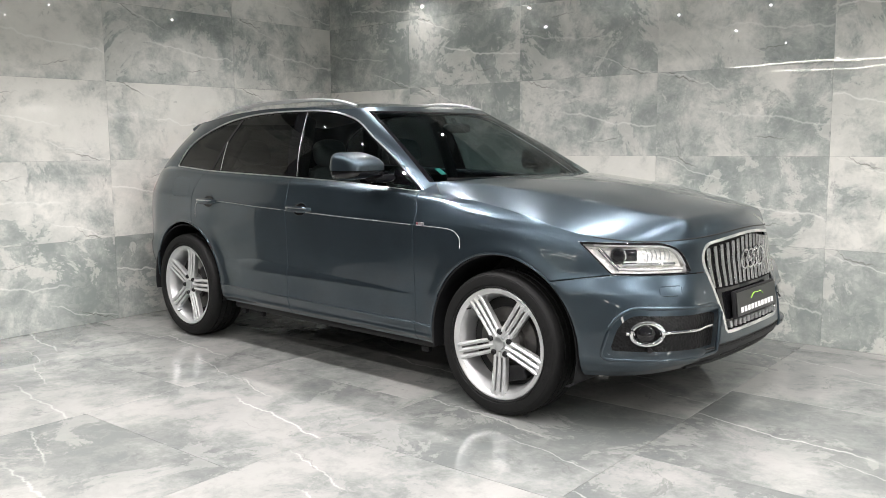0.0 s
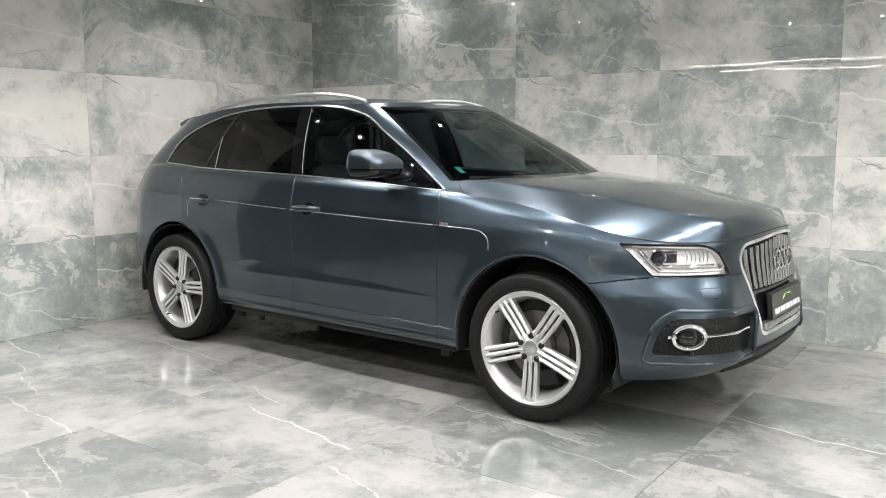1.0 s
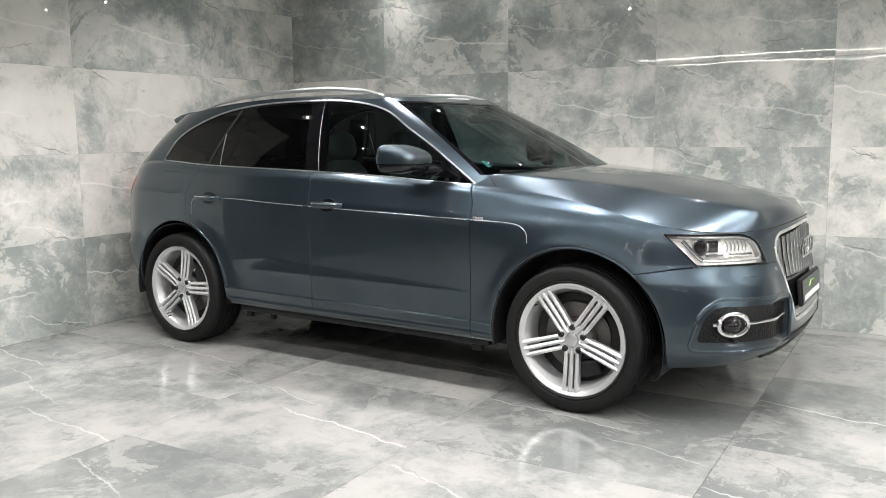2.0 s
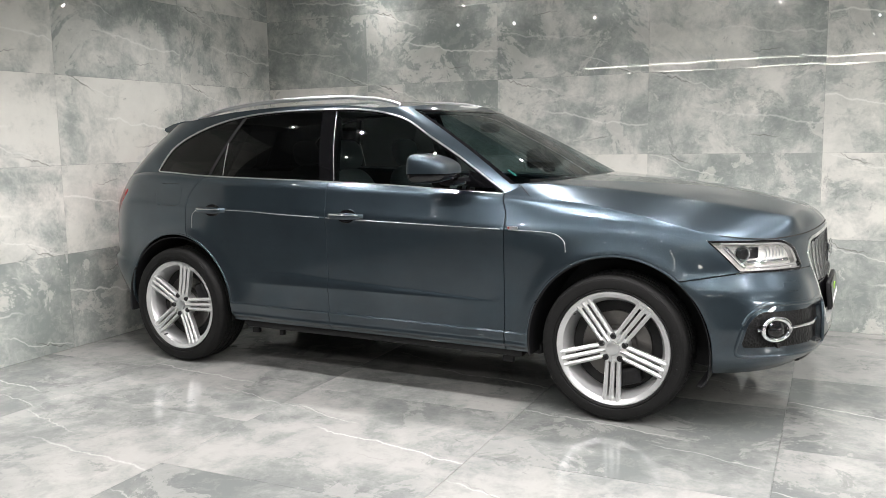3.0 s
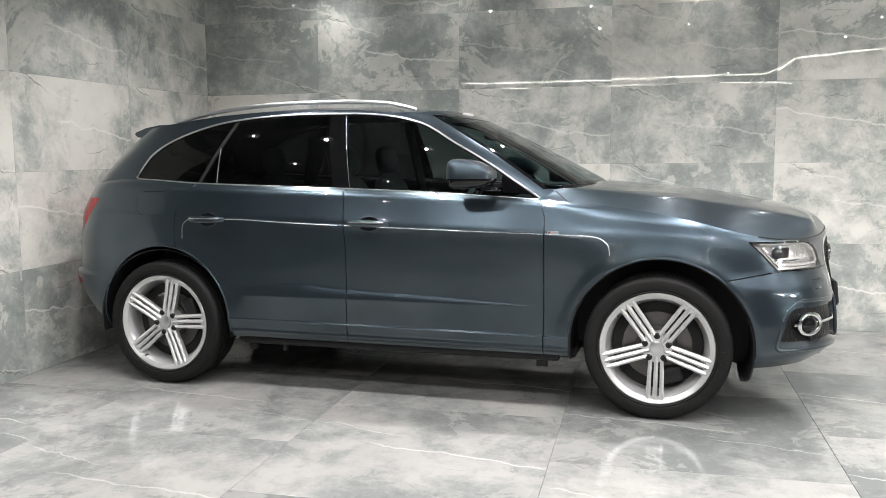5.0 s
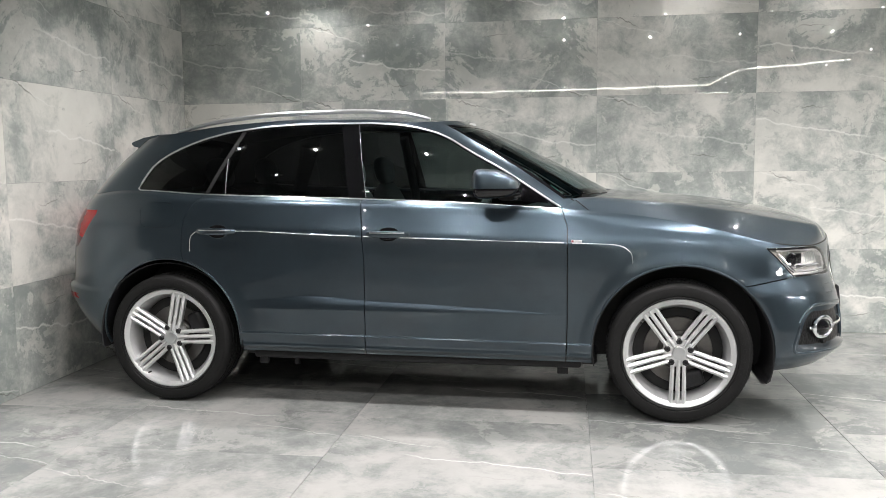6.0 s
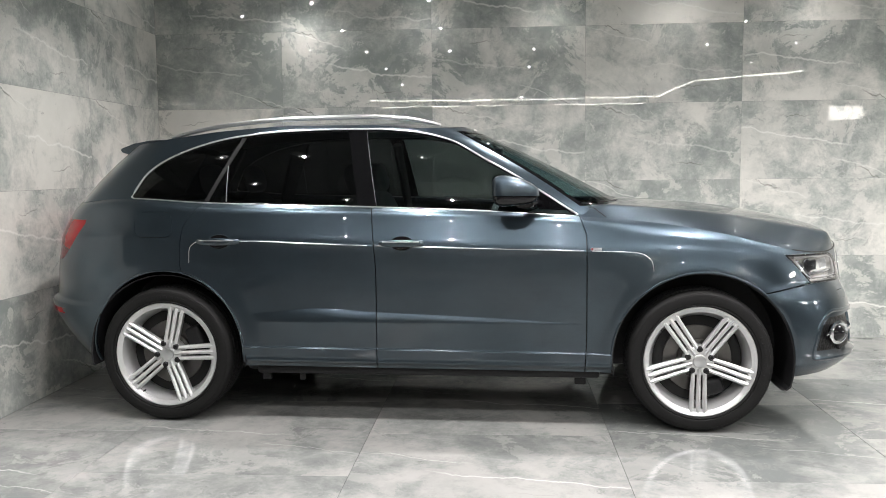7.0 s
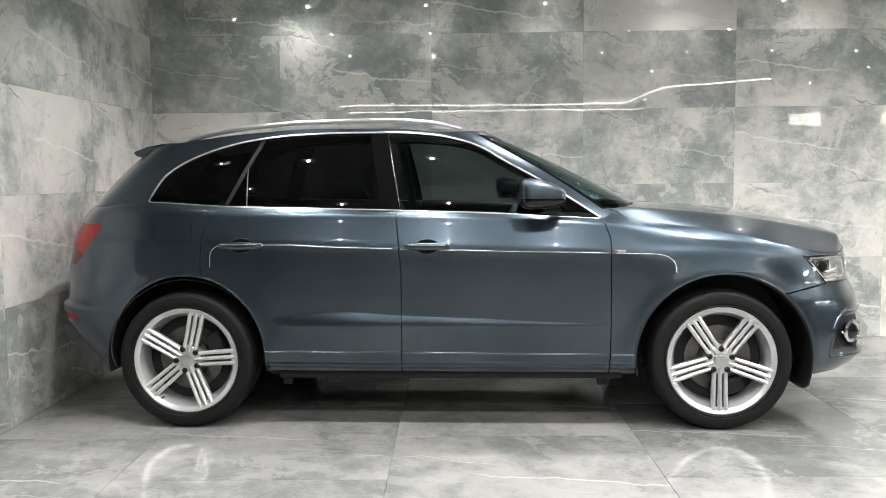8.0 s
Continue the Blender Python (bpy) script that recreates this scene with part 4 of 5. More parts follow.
keep("tyre", tyre_mesh(), RUBBER, "black low-profile rubber tyre")
keep("rim", rim_mesh(), RIM_PAINT, "silver five-spoke alloy rim")
keep("centre_cap", lathe([(0.0, -0.108), (0.026, -0.108), (0.0325, -0.1055), (0.034, -0.10), (0.034, -0.09)], 40), SATIN, "silver centre cap")
for i in range(5):
    a = radians(72 * i + 36)
    keep("wheel_bolt", lathe([(0.0, -0.102), (0.006, -0.102), (0.0065, -0.1065), (0.0105, -0.1065), (0.0115, -0.104), (0.0160, -0.0985), (0.0160, -0.092)], 16), BLACK, "", pose(0.061 * math.cos(a), 0, 0.061 * math.sin(a)))
keep("brake_disc", lathe([(0.05, -0.03), (0.10, -0.035), (0.105, -0.022), (0.172, -0.022), (0.174, -0.018), (0.174, 0.006), (0.05, 0.01)], 64), IRON, "grey iron brake disc")
# black disc added in place of the shade deep in the rim's barrel
keep("barrel_shade", lathe([(0.0, -0.004), (0.10, -0.006), (0.215, -0.010), (0.2275, -0.004), (0.2275, 0.004)], 48), VOID, "black disc added for the shade inside the rim")
keep("brake_caliper", box(0.085, 0.11, 0.17, 0.02, 3, pose(0.15, -0.01, 0.05, 0, -18, 0)), BLACK, "dark brake caliper")
keep("valve", lathe([(0.0, -0.118), (0.004, -0.118), (0.004, -0.09)], 10), BLACK, "", pose(0.246 * math.cos(radians(232)), 0.0, 0.246 * math.sin(radians(232))))
lettering = bmesh.new()
for i in range(9):
    a = radians(66 + 6.0 * i)
    box(0.020, 0.003, 0.014, 0.001, 1, Matrix.Rotation(-a, 4, "Y") @ Matrix.Translation((0.318, -0.1292, 0)) @ Matrix.Rotation(radians(90), 4, "Y"), lettering)
keep("sidewall_mark", lettering, RUBBER)
for cx, turn, sides in ((AXLE, 91.0, (-1, 1)), (0.0, -4.0, (-1, 1))):
    for sgn in sides:
        wheel = put("wheel", None, car, pose(cx, sgn * 0.81, HUB, 0, 0, 0 if sgn < 0 else 180) @ pose(0, 0, 0, 0, turn, 0))
        for name, me, m, label in WHEEL_PARTS:
            put(name, me, wheel, m, label)

# grille
frame_band, grille_in = grille_skin.split(lambda q: IN_GRILLE(q) + 0.014)
grille = put("grille", None, car)
put("grille_frame", join_mirror(frame_band.moved(0.003)).mesh("grille_frame", CHROME, 0.014), grille, None, "chrome grille surround")
put("grille_backing", join_mirror(grille_skin.moved(-0.055)).mesh("grille_backing", VOID), grille)
for i in range(16):
    y = -0.360 + 0.72 * i / 15
    top_z = 0.850 + 0.045 * (1 - abs(y) / 0.37)
    low_z = 0.664
    if outside(np.array([y]), np.array([low_z]), GRILLE)[0] > -0.012:
        low_z = next(z for z in np.arange(low_z, 0.86, 0.004) if outside(np.array([y]), np.array([z]), GRILLE)[0] < -0.026)
    pts = [(float(front_x(y, z)) - 0.012, y, z) for z in np.linspace(low_z, top_z, 7)]
    part("grille_slat", tube(pts, (0.0055, 0.016), 10), CHROME, grille)
for i in range(12):
    y = -0.264 + 0.528 * i / 11
    pts = [(float(front_x(y, z)) - 0.012, y, z) for z in (0.465, 0.480, 0.496)]
    part("grille_slat", tube(pts, (0.005, 0.016), 10), SATIN, grille)
band = loft([[(float(front_x(y, z)) - d, y, z) for z, d in ((0.497, 0.03), (0.497, 0.010), (0.655, 0.010), (0.655, 0.03))] for y in np.linspace(-0.335, 0.335, 15)], wrap=True)
part("grille_band", band, GLOSS_BLACK, grille, "gloss black cross panel")
emblem = put("emblem", None, car, None, "four interlocked chrome rings")
for i in range(4):
    cy = -0.0885 + 0.059 * i
    ring = [(float(front_x(0, 0.775)) + 0.012 + 0.002 * (i % 2), cy + 0.0455 * math.cos(a), 0.778 + 0.0455 * math.sin(a)) for a in np.linspace(0, 2 * math.pi, 40, endpoint=False)]
    part("ring", tube(ring, (0.0052, 0.0052), 10, closed=True), CHROME, emblem)
plate = put("number_plate", None, car, pose(float(front_x(0, 0.57)) + 0.010, 0, 0.572, 0, -6, 0), "black dealer plate with white and green print")
part("holder", box(0.020, 0.505, 0.134, 0.005, at=Matrix.Translation((-0.006, 0, 0))), BLACK, plate)
part("board", box(0.004, 0.492, 0.116, 0.0015, 1, Matrix.Translation((0.008, 0, 0))), plain("plate_black", (0.01, 0.01, 0.01), 0.3, coat=0.3), plate)
for i in range(10):
    part("print_bar", box(0.0012, 0.031, 0.026, at=Matrix.Translation((0.0108, -0.19 + 0.042 * i, -0.030))), WHITE_INK, plate, smooth=False)
squiggle = [(0.0112, -0.075 + 0.15 * t, 0.012 + 0.026 * math.sin(t * math.pi) + 0.006 * math.sin(9 * t)) for t in np.linspace(0, 1, 22)]
part("print_swoosh", tube(squiggle, (0.003, 0.001), 6), GREEN_INK, plate)

# lower air slots under the grille
for i in range(6):
    y = -0.40 + 0.16 * i
    part("lower_slot", loft([[(float(front_x(yy, z)) + 0.004 - d, yy, z) for z, d in ((0.335, 0.03), (0.333, 0.006), (0.390, 0.006), (0.392, 0.03))] for yy in np.linspace(y - 0.070, y + 0.070, 7)], wrap=True), VOID, car)


lip_line = [(float(front_x(y, 0.325)) - 0.040, y, 0.306) for y in np.linspace(-0.52, 0.52, 31)]
part("front_lip", tube(lip_line, (0.020, 0.013), 10), BLACK, car, "black plastic lip under the bumper")


def corner(d, z, inset=0.0):
    """A place on the right front corner, d along its diagonal, and the skin's normal there."""
    s = np.linspace(1.95, 3, 500)
    v = np.full_like(s, 0.5)
    for _ in range(4):
        p = skin(s, v)
        v = np.clip((z - z_low(p[:, 0])) / (z_top(p[:, 0]) - z_low(p[:, 0])), 0, 1)
    p = skin(s, v)
    k = (p[:, 0] + p[:, 1]) / math.sqrt(2)
    at = np.array([np.interp(d, k, p[:, i]) for i in range(3)])
    i = int(np.clip(np.searchsorted(k, d), 1, len(k) - 1))
    tang = p[i] - p[i - 1]
    n = np.array([-tang[1], tang[0], 0]) * -1
    n = n / np.linalg.norm(n)
    if n[0] < 0:
        n = -n
    return Vector(at - n * inset), Vector(n)


def corner_pose(d, z, inset):
    """A pose on the corner: local x runs round it, y points out, z is up."""
    p, n = corner(d, z, inset)
    x = n.cross(Vector((0, 0, 1))).normalized() * -1
    m = Matrix((x, n, Vector((0, 0, 1)))).transposed().to_4x4()
    m.translation = p
    return m


# headlamps
heads = [put("headlight", None, car, None, "clear headlamp with chrome and white innards") for _ in range(2)]
seal, lens = head_skin.split(lambda q: IN_HEAD(q) + 0.007)
panel("lamp_seal", seal.moved(-0.001), GLOSS_BLACK, heads, 0.02)
panel("lens", lens, GLASS_CLEAR, heads, 0.0)
panel("reflector", head_skin.moved(-0.045), REFLECTOR, heads, 0.0)
rim_wall, _ = head_skin.split(lambda q: IN_HEAD(q) + 0.012)
deep = Sheet(rim_wall.p - rim_wall.n * (0.045 * np.clip(-IN_HEAD(rim_wall) / 0.012, 0, 1))[:, None], rim_wall.n, rim_wall.faces, rim_wall.s)
panel("lamp_wall", deep, LAMP_WHITE, heads, 0.0)
drl = lambda pts, r, inset: tube([corner(d, z, inset)[0] for d, z in pts], r, 8)
twins("running_light", drl([(1.86, 0.775), (1.95, 0.770), (2.05, 0.768), (2.18, 0.768), (2.195, 0.785), (2.165, 0.835), (2.14, 0.862), (2.07, 0.874), (1.90, 0.880), (1.75, 0.884)], (0.005, 0.006), 0.016), LAMP_WHITE, heads, "slim clear running light bar")
twins("lower_bar", drl([(1.88, 0.792), (1.95, 0.793), (2.05, 0.792), (2.15, 0.791)], (0.010, 0.009), 0.034), CHROME, heads)
twins("projector_box", box(0.100, 0.016, 0.054, 0.006, at=corner_pose(1.905, 0.834, 0.040)), GLOSS_BLACK, heads, "black projector housing")
m = corner_pose(1.862, 0.832, 0.034)
twins("projector_ring", tube([m @ Vector((0.036 * math.cos(a), 0, 0.036 * math.sin(a))) for a in np.linspace(0, 2 * math.pi, 28, endpoint=False)], 0.005, 8, closed=True), CHROME, heads)
twins("projector_lens", ball(m.translation, (0.032, 0.032, 0.032), 2.0, 20, 12), GLOSS_BLACK, heads, "dark glass projector lens")
for i in range(6):
    d = 2.01 + 0.023 * i
    twins("lamp_rib", drl([(d, 0.808), (d + 0.004, 0.833), (d - 0.006, 0.858)], (0.002, 0.003), 0.040), SATIN, heads)
twins("lamp_divider", drl([(1.775, 0.865), (1.84, 0.795), (1.87, 0.770)], (0.004, 0.010), 0.030), CHROME, heads)

# fog lamp openings
slope_skin, insert_skin = fog_skin.split(lambda q: IN_FOG(q) + 0.016)
slope = Sheet(slope_skin.p - slope_skin.n * (0.034 * np.clip(-IN_FOG(slope_skin) / 0.016, 0, 1))[:, None], slope_skin.n, slope_skin.faces, slope_skin.s)
panel("vent_surround", slope, PAINT, None, 0.0)
m_vent, t_vent, b_vent = material("vent_mesh")
tc = t_vent.nodes.new("ShaderNodeTexCoord")
vor = node(t_vent, "TexVoronoi", Scale=75.0)
t_vent.links.new(tc.outputs["Object"], vor.inputs["Vector"])
t_vent.links.new(ramp(t_vent, vor.outputs[0], [(0.25, (0.001, 0.001, 0.001)), (0.5, (0.004, 0.004, 0.0045))]), b_vent.inputs["Base Color"])
b_vent.inputs["Roughness"].default_value = 0.45
b_vent.inputs["Specular IOR Level"].default_value = 0.25
bump_of(t_vent, b_vent, vor.outputs[0], 1.0, 0.0025)
panel("vent_mesh", insert_skin.moved(-0.033), m_vent, None, 0.0, "black honeycomb vent mesh")
bead = rounded([(1.756, 0.372), (1.810, 0.548), (1.903, 0.608), (2.345, 0.594), (2.372, 0.575), (2.345, 0.366)], [0.05, 0.05, 0.04, 0.02, 0.02, 0.02])
bead = [a + (b - a) * k / 8 for a, b in zip(bead, np.roll(bead, -1, 0)) for k in range(8 if np.linalg.norm(b - a) > 0.04 else 1)]
twins("vent_lip", tube([corner(d, z, 0.002)[0] for d, z in bead], (0.0065, 0.009), 12, closed=True), PAINT)
fogs = [put("fog_light", None, car, None, "round fog lamp in a chrome ring") for _ in range(2)]
m = corner_pose(1.972, 0.492, 0.012)
oval = [m @ Vector((0.073 * math.cos(a), 0, 0.050 * math.sin(a))) for a in np.linspace(0, 2 * math.pi, 44, endpoint=False)]
twins("chrome_ring", tube(oval, (0.009, 0.011), 10, closed=True), CHROME, fogs, "chrome oval ring")
twins("fog_lens", ball(corner_pose(1.965, 0.492, 0.030).translation, (0.050, 0.050, 0.044), 2.2, 24, 12), GLOSS_BLACK, fogs, "dark fog lamp lens")
bar = [corner(d, 0.492 + 0.01 * (d - 1.97), 0.018)[0] for d in np.linspace(2.035, 2.335, 12)]
twins("vent_bar", tube(bar, (0.005, 0.007), 8), CHROME, None, "chrome strip")
twins("vent_bar", tube([corner(d, 0.490, 0.018)[0] for d in np.linspace(1.875, 1.915, 4)], (0.005, 0.008), 8), CHROME, None, "chrome strip")
twins("park_sensor", lathe([(0.0, 0.008), (0.010, 0.008), (0.012, 0.004), (0.012, -0.01)], 16, bm=None), BLACK)
for ob in [o for o in car.children if o.name.startswith("park_sensor")]:
    side = 1 if ob.name == "park_sensor" else -1
    mm = corner_pose(1.985, 0.415, 0.020)
    ob.matrix_basis = mm if side == 1 else Matrix.Diagonal((1, -1, 1, 1)) @ mm @ Matrix.Diagonal((1, -1, 1, 1))

# door handles; black discs stand for the shade in their body-coloured cups
for x0, doors in ((0.205, doors_r), (1.185, doors_f)):
    zc = 0.978 if x0 < 1 else 0.968
    xc = x0 + 0.112
    cup = loft([[(xc + 0.062 * math.cos(a) * k, float(side_y(xc, zc - 0.001 + 0.038 * math.sin(a) * k)) - 0.0035 * k2, zc - 0.001 + 0.038 * math.sin(a) * k) for a in np.linspace(0, 2 * math.pi, 28, endpoint=False)] for k, k2 in ((1.0, 0.4), (0.93, 1.0), (0.6, 0.55), (0.05, 0.4))], wrap=True)
    twins("cup_shade", cup, PILLAR_BLACK, doors)
    brim = [(xc + 0.062 * math.cos(a), float(side_y(xc, zc - 0.001 + 0.038 * math.sin(a))) - 0.0025, zc - 0.001 + 0.038 * math.sin(a)) for a in np.linspace(0, 2 * math.pi, 40, endpoint=False)]
    twins("cup_brim", tube(brim, (0.0022, 0.0022), 6, closed=True), PAINT, doors)
    pts, rad = [], []
    for t in np.linspace(0, 1, 15):
        x = x0 + 0.222 * t
        out = 0.030 * (1 - (2 * t - 1) ** 6) + 0.008
        pts.append((x, float(side_y(x, zc)) - out, zc + 0.002))
        r = 0.0195 * (1 - 0.35 * abs(2 * t - 1) ** 3)
        rad.append((0.010, r))
    hs = twins("handle", tube(pts, rad, 14), PAINT, doors, "body-coloured bar handle")
    # satin strip added for the highlight along the painted handle
    strip = [(x, y - 0.0098, z + 0.007) for x, y, z in pts[1:-1]]
    twins("handle_glint", tube(strip, (0.0018, 0.0030), 8), SATIN, hs, "satin strip for the highlight on the handle")

# thin satin tube added as the door crease's highlight, hooking down before each wheel
xs = np.concatenate([np.linspace(0.1475, 0.17, 12), np.linspace(0.18, 0.25, 8), np.linspace(0.30, 2.40, 50), np.linspace(2.44, 2.53, 9), np.linspace(2.54, 2.577, 18)])
for x0, x1 in ((0.147, door_b(0.965) - 0.004), (door_b(0.965) + 0.004, door_f(0.93) - 0.004), (door_f(0.93) + 0.004, 2.58)):
    pts = [(x, float(side_y(x, float(tornado(x)) - 0.0045)) - 0.0002, float(tornado(x)) - 0.003) for x in xs if x0 < x < x1]
    twins("crease_glint", tube(pts, (0.0019, 0.0019), 6), SATIN)

# wing badge
badge = put("badge", None, car, None, "small bright wing badge with a red field")
by = float(side_y(2.29, 0.936))
part("badge_plate", box(0.056, 0.004, 0.013, 0.001, 1, Matrix.Translation((2.292, by - 0.001, 0.937))), SATIN, badge)
part("badge_field", box(0.011, 0.002, 0.010, at=Matrix.Translation((2.272, by - 0.0035, 0.937))), RED_INK, badge)

# mirrors
def mirror_shape(p):
    """Upright towards the glass, domed on top and drawn down to the front."""
    q = p.copy()
    t = (q.x + 1) / 2
    q.z *= 1 - 0.50 * t ** 2.2
    q.z -= 0.24 * t ** 2.5
    q.y *= 1.0 - 0.12 * max(0.0, q.z) - 0.10 * t
    return q


mirrors = [put("door_mirror", None, car, None, "body-coloured door mirror with a black foot") for _ in range(2)]
mirrors[1].matrix_basis = pose(-0.10, -0.07, 0)        # folded in a little
shell = ball((1.888, -0.985, 1.238), (0.116, 0.136, 0.080), 4.8, 44, 30, mirror_shape)
lower = shell.copy()
bmesh.ops.bisect_plane(shell, geom=shell.verts[:] + shell.edges[:] + shell.faces[:], plane_co=(0, 0, 1.214), plane_no=(0, 0, 1), clear_inner=True)
bmesh.ops.bisect_plane(lower, geom=lower.verts[:] + lower.edges[:] + lower.faces[:], plane_co=(0, 0, 1.211), plane_no=(0, 0, 1), clear_outer=True)
bmesh.ops.scale(lower, vec=(0.97, 0.97, 1.0), verts=lower.verts, space=Matrix.Translation((-1.888, 1.0, -1.189)))
twins("mirror_cap", shell, PAINT, mirrors)
twins("mirror_base", lower, GLOSS_BLACK, mirrors, "gloss black lower shell")
twins("mirror_glass", box(0.004, 0.165, 0.100, 0.0015, 2, pose(1.782, -0.985, 1.238, 0, 0, 0)), plain("mirror_silver", (0.9, 0.9, 0.9), 0.02, 1.0), mirrors, "mirror glass")
foot = loft([[(1.93 + 0.05 * t + 0.045 * math.cos(a), -0.93 + 0.115 * t, 1.165 + 0.0 * t + (0.020 + 0.006 * t) * math.sin(a)) for a in np.linspace(0, 2 * math.pi, 16, endpoint=False)] for t in np.linspace(0, 1, 6)], wrap=True)
twins("mirror_foot", foot, GLOSS_BLACK, mirrors, "gloss black foot")
sail = loft([[(2.005, -0.829, 1.135), (2.005, -0.822, 1.185), (2.005, -0.806, 1.225)], [(2.07, -0.826, 1.133), (2.07, -0.820, 1.16), (2.07, -0.814, 1.186)], [(2.14, -0.826, 1.130), (2.14, -0.824, 1.136), (2.14, -0.822, 1.142)]], cap=False)
bmesh.ops.solidify(sail, geom=sail.faces[:], thickness=0.006)
twins("mirror_sail", sail, GLOSS_BLACK)
twins("turn_lamp", tube([(1.985 - 0.012 * k, -0.905 - 0.025 * k, 1.207 - 0.001 * k) for k in range(8)], (0.003, 0.005), 8), GLASS_CLEAR, mirrors, "clear turn signal strip")

# bright bead round the side windows
def on_cabin(x, z):
    """Where the glasshouse's right side lies."""
    s_all, g = np.linspace(0.3, 2.7, 600), 0.5
    for _ in range(25):
        row = cabin(s_all, np.full_like(s_all, g))
        s0 = float(np.interp(x, row[:, 0], s_all))
        col = cabin(np.full(60, s0), np.linspace(0, 1, 60))
        g = float(np.interp(z, col[:, 2], np.linspace(0, 1, 60)))
    return Vector(cabin(np.array([s0]), np.array([g]))[0])


outline = [Vector((x, z)) for x, z in DLO]
line, step = [], 0.02
for a, b in zip(outline, outline[1:] + outline[:1]):
    n_seg = max(1, int((b - a).length / step))
    line += [a.lerp(b, k / n_seg) for k in range(n_seg)]
bead_pts = [on_cabin(p.x, p.y) + Vector((0, -0.001, 0)) for p in line]
twins("window_trim", tube(bead_pts, (0.0052, 0.0052), 10, closed=True), SATIN, None, "bright aluminium window trim")

# roof rails and rear spoiler
rail_z = spline([(-0.06, 1.540), (0.10, 1.578), (0.28, 1.606), (0.66, 1.634), (1.05, 1.640), (1.28, 1.627), (1.42, 1.602), (1.50, 1.578)])
pts = [(x, -0.600 - 0.02 * math.sin((x + 0.06) / 1.53 * math.pi), float(rail_z(x))) for x in np.linspace(-0.06, 1.47, 44)]
rad = [(0.011, 0.007 + 0.006 * math.sin(math.pi * min(1, max(0, (k + 3) / 48))) ** 0.5) for k in range(44)]
twins("roof_rail", tube(pts, rad, 14), SATIN, None, "satin aluminium roof rail")
rows = []
for y in np.linspace(-0.585, 0.585, 31):
    k = abs(y) / 0.585
    tip = -0.430 + 0.055 * k ** 3
    drop = -0.018 * k ** 2
    rows.append([(-0.20, y, 1.547 + drop), (-0.30, y, 1.530 + drop), (tip, y, 1.503 + drop), (tip - 0.004, y, 1.493 + drop), (tip + 0.01, y, 1.478 + drop), (-0.33, y, 1.470 + drop), (-0.26, y, 1.475 + drop)])
part("rear_spoiler", loft(rows, wrap=True), PAINT, car)

# joint between the bonnet's corner and the windscreen pillar
flat = hood_p.reshape(-1, 3)
joint = []
for t in np.linspace(0, 1, 9):
    x, y = 2.252 + 0.095 * t, -0.742 - 0.082 * t ** 0.8
    near = flat[np.argsort(np.hypot(flat[:, 0] - x, flat[:, 1] - y))[:4]]
    joint.append((x, y, float(near[:, 2].mean()) + 0.0005))
twins("bonnet_joint", tube(joint, (0.0022, 0.0022), 6), VOID)

# wipers and the black tray below the windscreen
tray = loft([[(2.24 + 0.18 * (1 - abs(y) / 0.74) ** 0.5 + d, y, z) for d, z in ((0.0, 1.105), (0.03, 1.112), (0.09, 1.104))] for y in np.linspace(-0.69, 0.69, 31)], cap=False)
bmesh.ops.solidify(tray, geom=tray.faces[:], thickness=0.01)
part("scuttle_tray", tray, BLACK, car, "black plastic scuttle tray")
for y0, y1 in ((-0.18, -0.66), (0.42, -0.08)):
    arm = [(2.49, y0, 1.140), (2.47, y0 - 0.06, 1.156), (2.43, (y0 + y1) / 2, 1.164), (2.34, y1, 1.164)]
    wiper = put("wiper", None, car, None, "black windscreen wiper")
    part("arm", tube(arm, [0.012, 0.009, 0.007, 0.004], 8), BLACK, wiper)
    part("blade", tube([(2.46 - 0.15 * (k / 9) ** 2, y0 - 0.02 - 0.52 * k / 9, 1.155 + 0.008 * k / 9) for k in range(10)], (0.005, 0.010), 6), RUBBER, wiper)

# ---- inside ----
def seat(x, y, w=0.50):
    ob = put("seat", None, car, pose(x, y, 0), "dark leather seat")
    part("cushion", ball((0.06, 0, 0.58), (0.27, w / 2, 0.095), 3.4, 28, 14), LEATHER, ob)
    part("backrest", ball((0, 0, 0), (0.085, w / 2, 0.34), 3.2, 28, 18, lambda p: Vector((p.x, p.y * (1 - 0.10 * max(0, p.z)), p.z))), LEATHER, ob, m=pose(-0.24, 0, 0.88, 0, -17, 0))
    part("headrest", ball((0, 0, 0), (0.055, 0.135, 0.095), 2.8, 24, 14), LEATHER, ob, m=pose(-0.335, 0, 1.295, 0, -12, 0))
    for s in (-0.06, 0.06):
        part("headrest_post", tube([(-0.325, s, 1.16), (-0.335, s, 1.26)], 0.007, 8), CHROME, ob)
    return ob


seat(1.28, -0.37)
seat(1.28, 0.37)
seat(0.42, -0.37, 0.56)
seat(0.42, 0.37, 0.56)
dash = loft([[(2.36, y, 1.055), (2.20, y, 1.085 + 0.02 * math.cos(y * 4)), (2.02, y, 1.075 + 0.03 * math.exp(-((y + 0.37) / 0.2) ** 2)), (1.90, y, 1.03 + 0.03 * math.exp(-((y + 0.37) / 0.2) ** 2)), (1.86, y, 0.95), (1.93, y, 0.75), (2.05, y, 0.62), (2.36, y, 0.62)] for y in np.linspace(-0.76, 0.76, 25)], wrap=True)
part("dashboard", dash, plain("dash_plastic", (0.05, 0.051, 0.053), 0.6, vary=0.2, scale=120, bump=0.0004), car)
steer = put("steering_wheel", None, car, pose(1.70, -0.37, 0.985, 0, -68, 0), "black leather steering wheel")
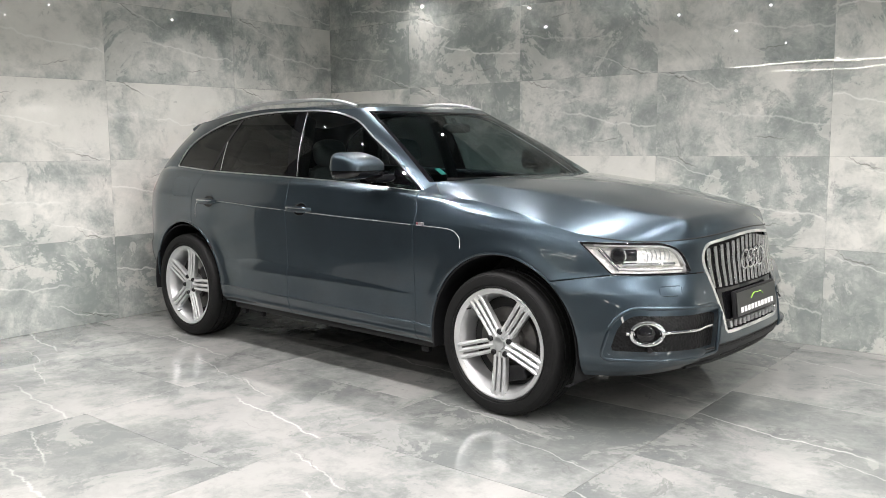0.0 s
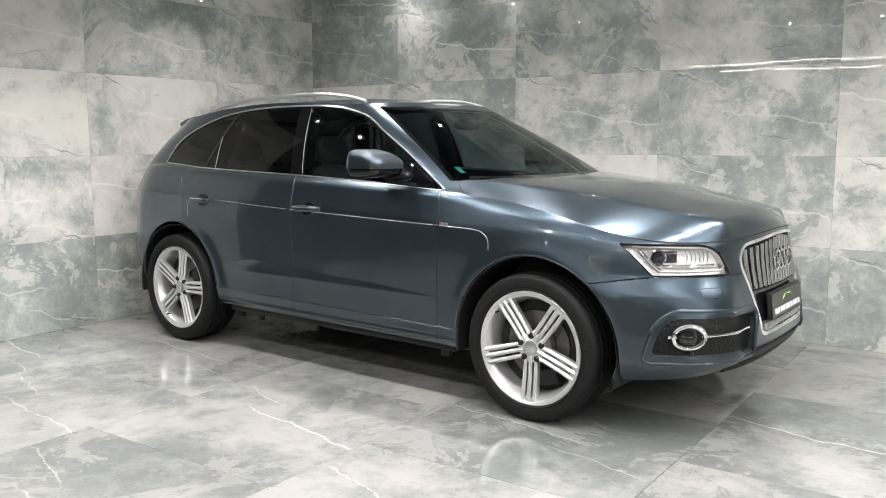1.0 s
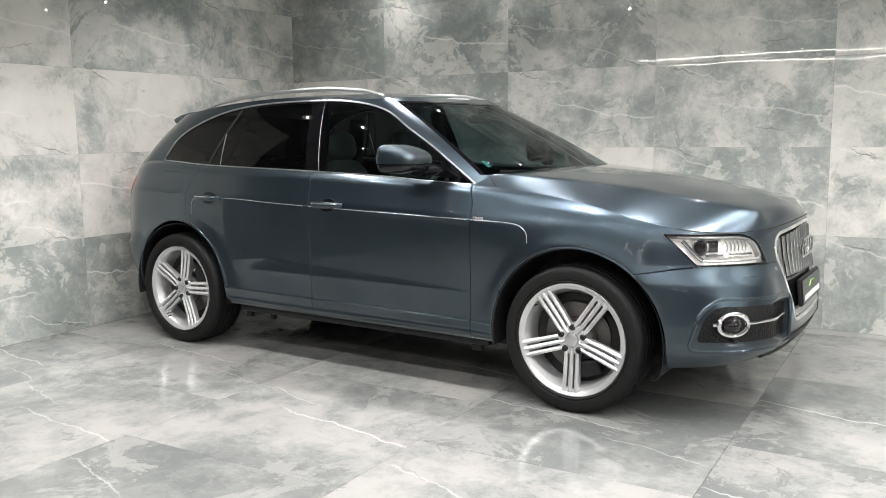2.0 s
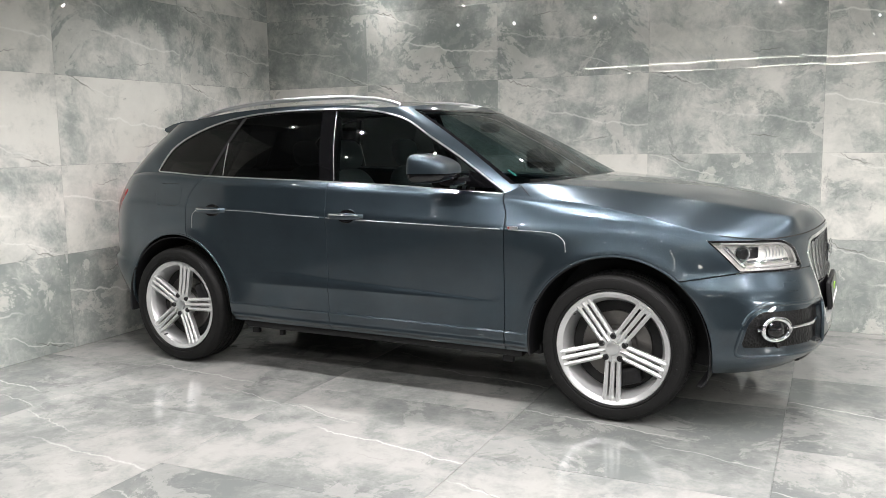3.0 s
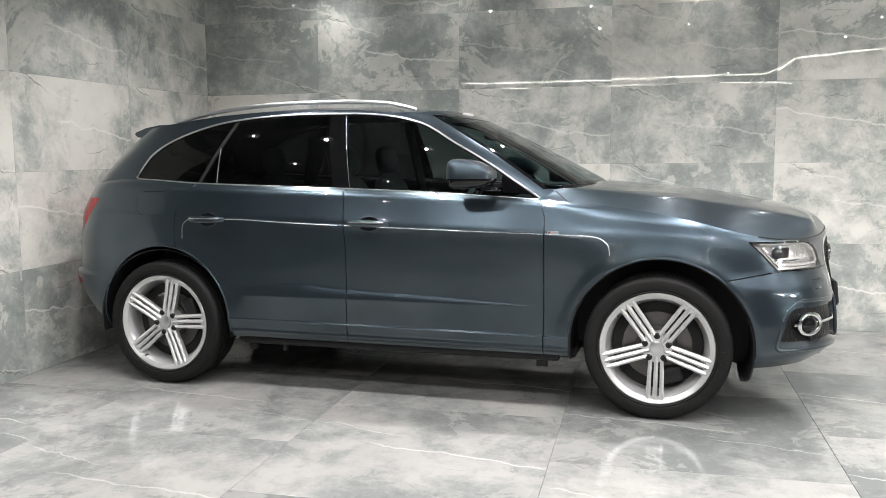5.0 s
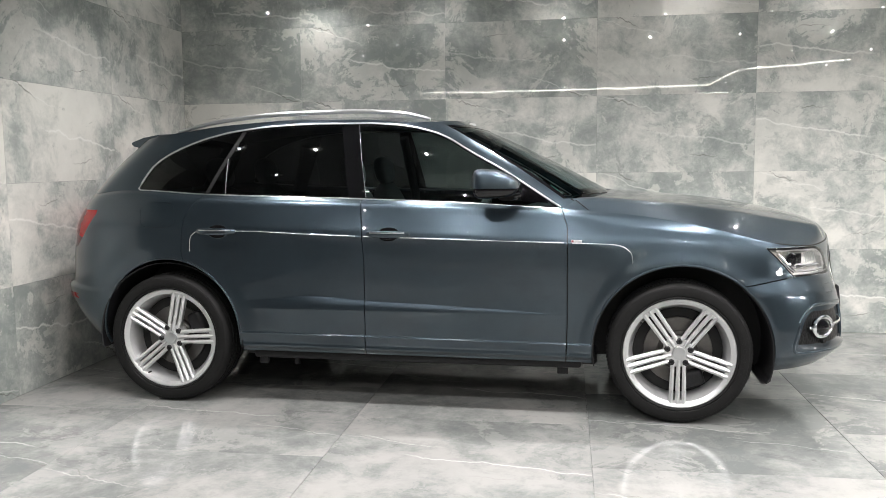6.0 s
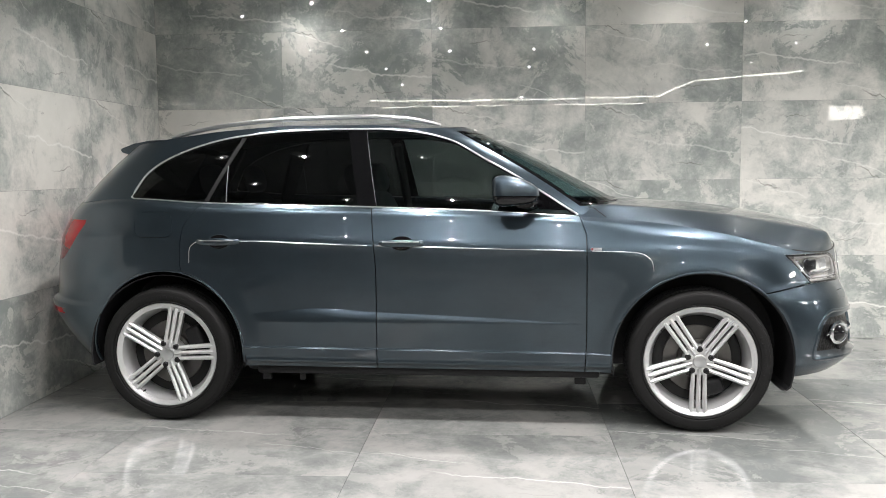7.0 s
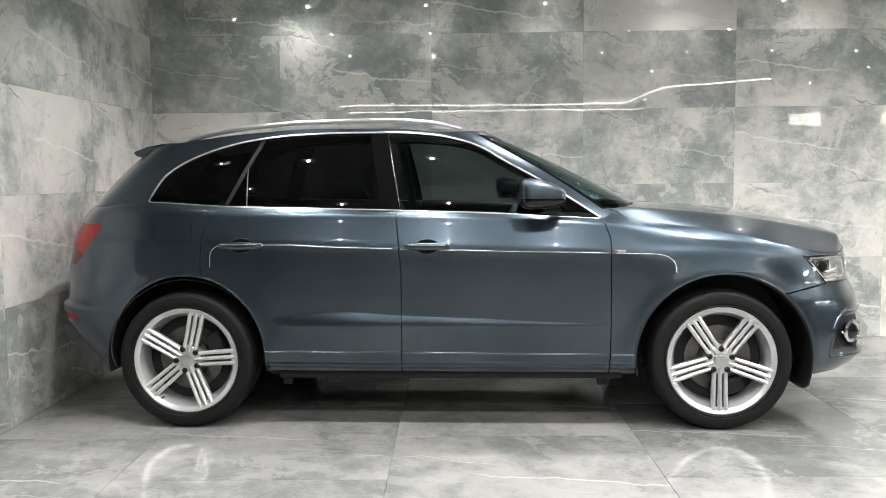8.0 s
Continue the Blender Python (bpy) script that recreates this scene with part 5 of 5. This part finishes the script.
part("wheel_rim", tube([(0.185 * math.cos(a), 0.185 * math.sin(a), 0) for a in np.linspace(0, 2 * math.pi, 40, endpoint=False)], 0.016, 10, closed=True), LEATHER, steer)
part("wheel_hub", ball((0, 0, -0.02), (0.075, 0.075, 0.03), 2.6, 20, 10), LEATHER, steer)
for a in (0, 180, 270):
    part("wheel_spoke", box(0.12, 0.03, 0.014, 0.004, at=pose(0, 0, -0.01, 0, 0, a) @ Matrix.Translation((0.12, 0, 0))), SATIN, steer)
part("inside_mirror", ball((1.765, 0, 1.452), (0.03, 0.12, 0.033), 3.2, 24, 12), BLACK, car, "black rear-view mirror")
part("mirror_stalk", tube([(1.755, 0, 1.47), (1.73, 0, 1.515)], 0.014, 8), BLACK, car)
for sgn in (-1, 1):
    part("grab_post", tube([(1.10, sgn * 0.76, 0.75), (1.08, sgn * 0.74, 1.12), (1.03, sgn * 0.605, 1.52)], [(0.05, 0.03)] * 3, 10), VOID, car)
    part("rear_post", tube([(0.10, sgn * 0.74, 0.90), (0.20, sgn * 0.72, 1.15), (0.33, sgn * 0.585, 1.47)], [(0.06, 0.03)] * 3, 10), VOID, car)
part("parcel_shelf", box(0.75, 1.45, 0.03, 0.01, at=Matrix.Translation((-0.20, 0, 1.13))), LEATHER, car)
part("permit_disc", box(0.002, 0.060, 0.055, 0.0005, 1, pose(2.165, -0.61, 1.200, 0, -53, 12)), PAPER_GREEN, car, "green paper licence disc on the windscreen")

# ---- tiles, one by one ----
def cells(lo, hi, joints):
    edges = [lo] + [j for j in joints if lo + 0.02 < j < hi - 0.02] + [hi]
    return list(zip(edges, edges[1:]))


tilt = random.Random(5)
ROWS_Z = cells(0.0, CEIL, [0.65, 1.25, 1.85, 2.45])
for a, b in cells(WALL_X, FAR_X, [0.07 + 1.2 * i for i in range(-2, 12)]):
    for c, d in ROWS_Z:
        put("tile", tile_mesh(b - a, d - c, T, WALL_TILE, 0.0005), wall_back, pose((a + b) / 2, WALL_Y, (c + d) / 2, 90, 0, 0) @ pose(0, 0, 0, tilt.uniform(-0.05, 0.05), tilt.uniform(-0.03, 0.03), 0))
for a, b in cells(TILED_Y, WALL_Y, [-0.883 + 1.2 * i for i in range(-11, 3)]):
    for c, d in ROWS_Z:
        put("tile", tile_mesh(b - a, d - c, T, WALL_TILE, 0.0005), wall_side, pose(WALL_X, (a + b) / 2, (c + d) / 2, 90, 0, 90) @ pose(0, 0, 0, tilt.uniform(-0.05, 0.05), tilt.uniform(-0.03, 0.03), 0))
COLS = [2.355 + 1.225 * i for i in range(-4, 10)]
for k, (a, b) in enumerate(cells(WALL_X, FAR_X, COLS)):
    odd = round((a - 2.355) / 1.225) % 2
    for c, d in cells(FAR_Y, WALL_Y, [(-1.68 if not odd else -1.07) + 1.2 * i for i in range(-11, 4)]):
        put("tile", tile_mesh(b - a, d - c, T, FLOOR_TILE, 0.0010), floor, pose((a + b) / 2, (c + d) / 2, 0))
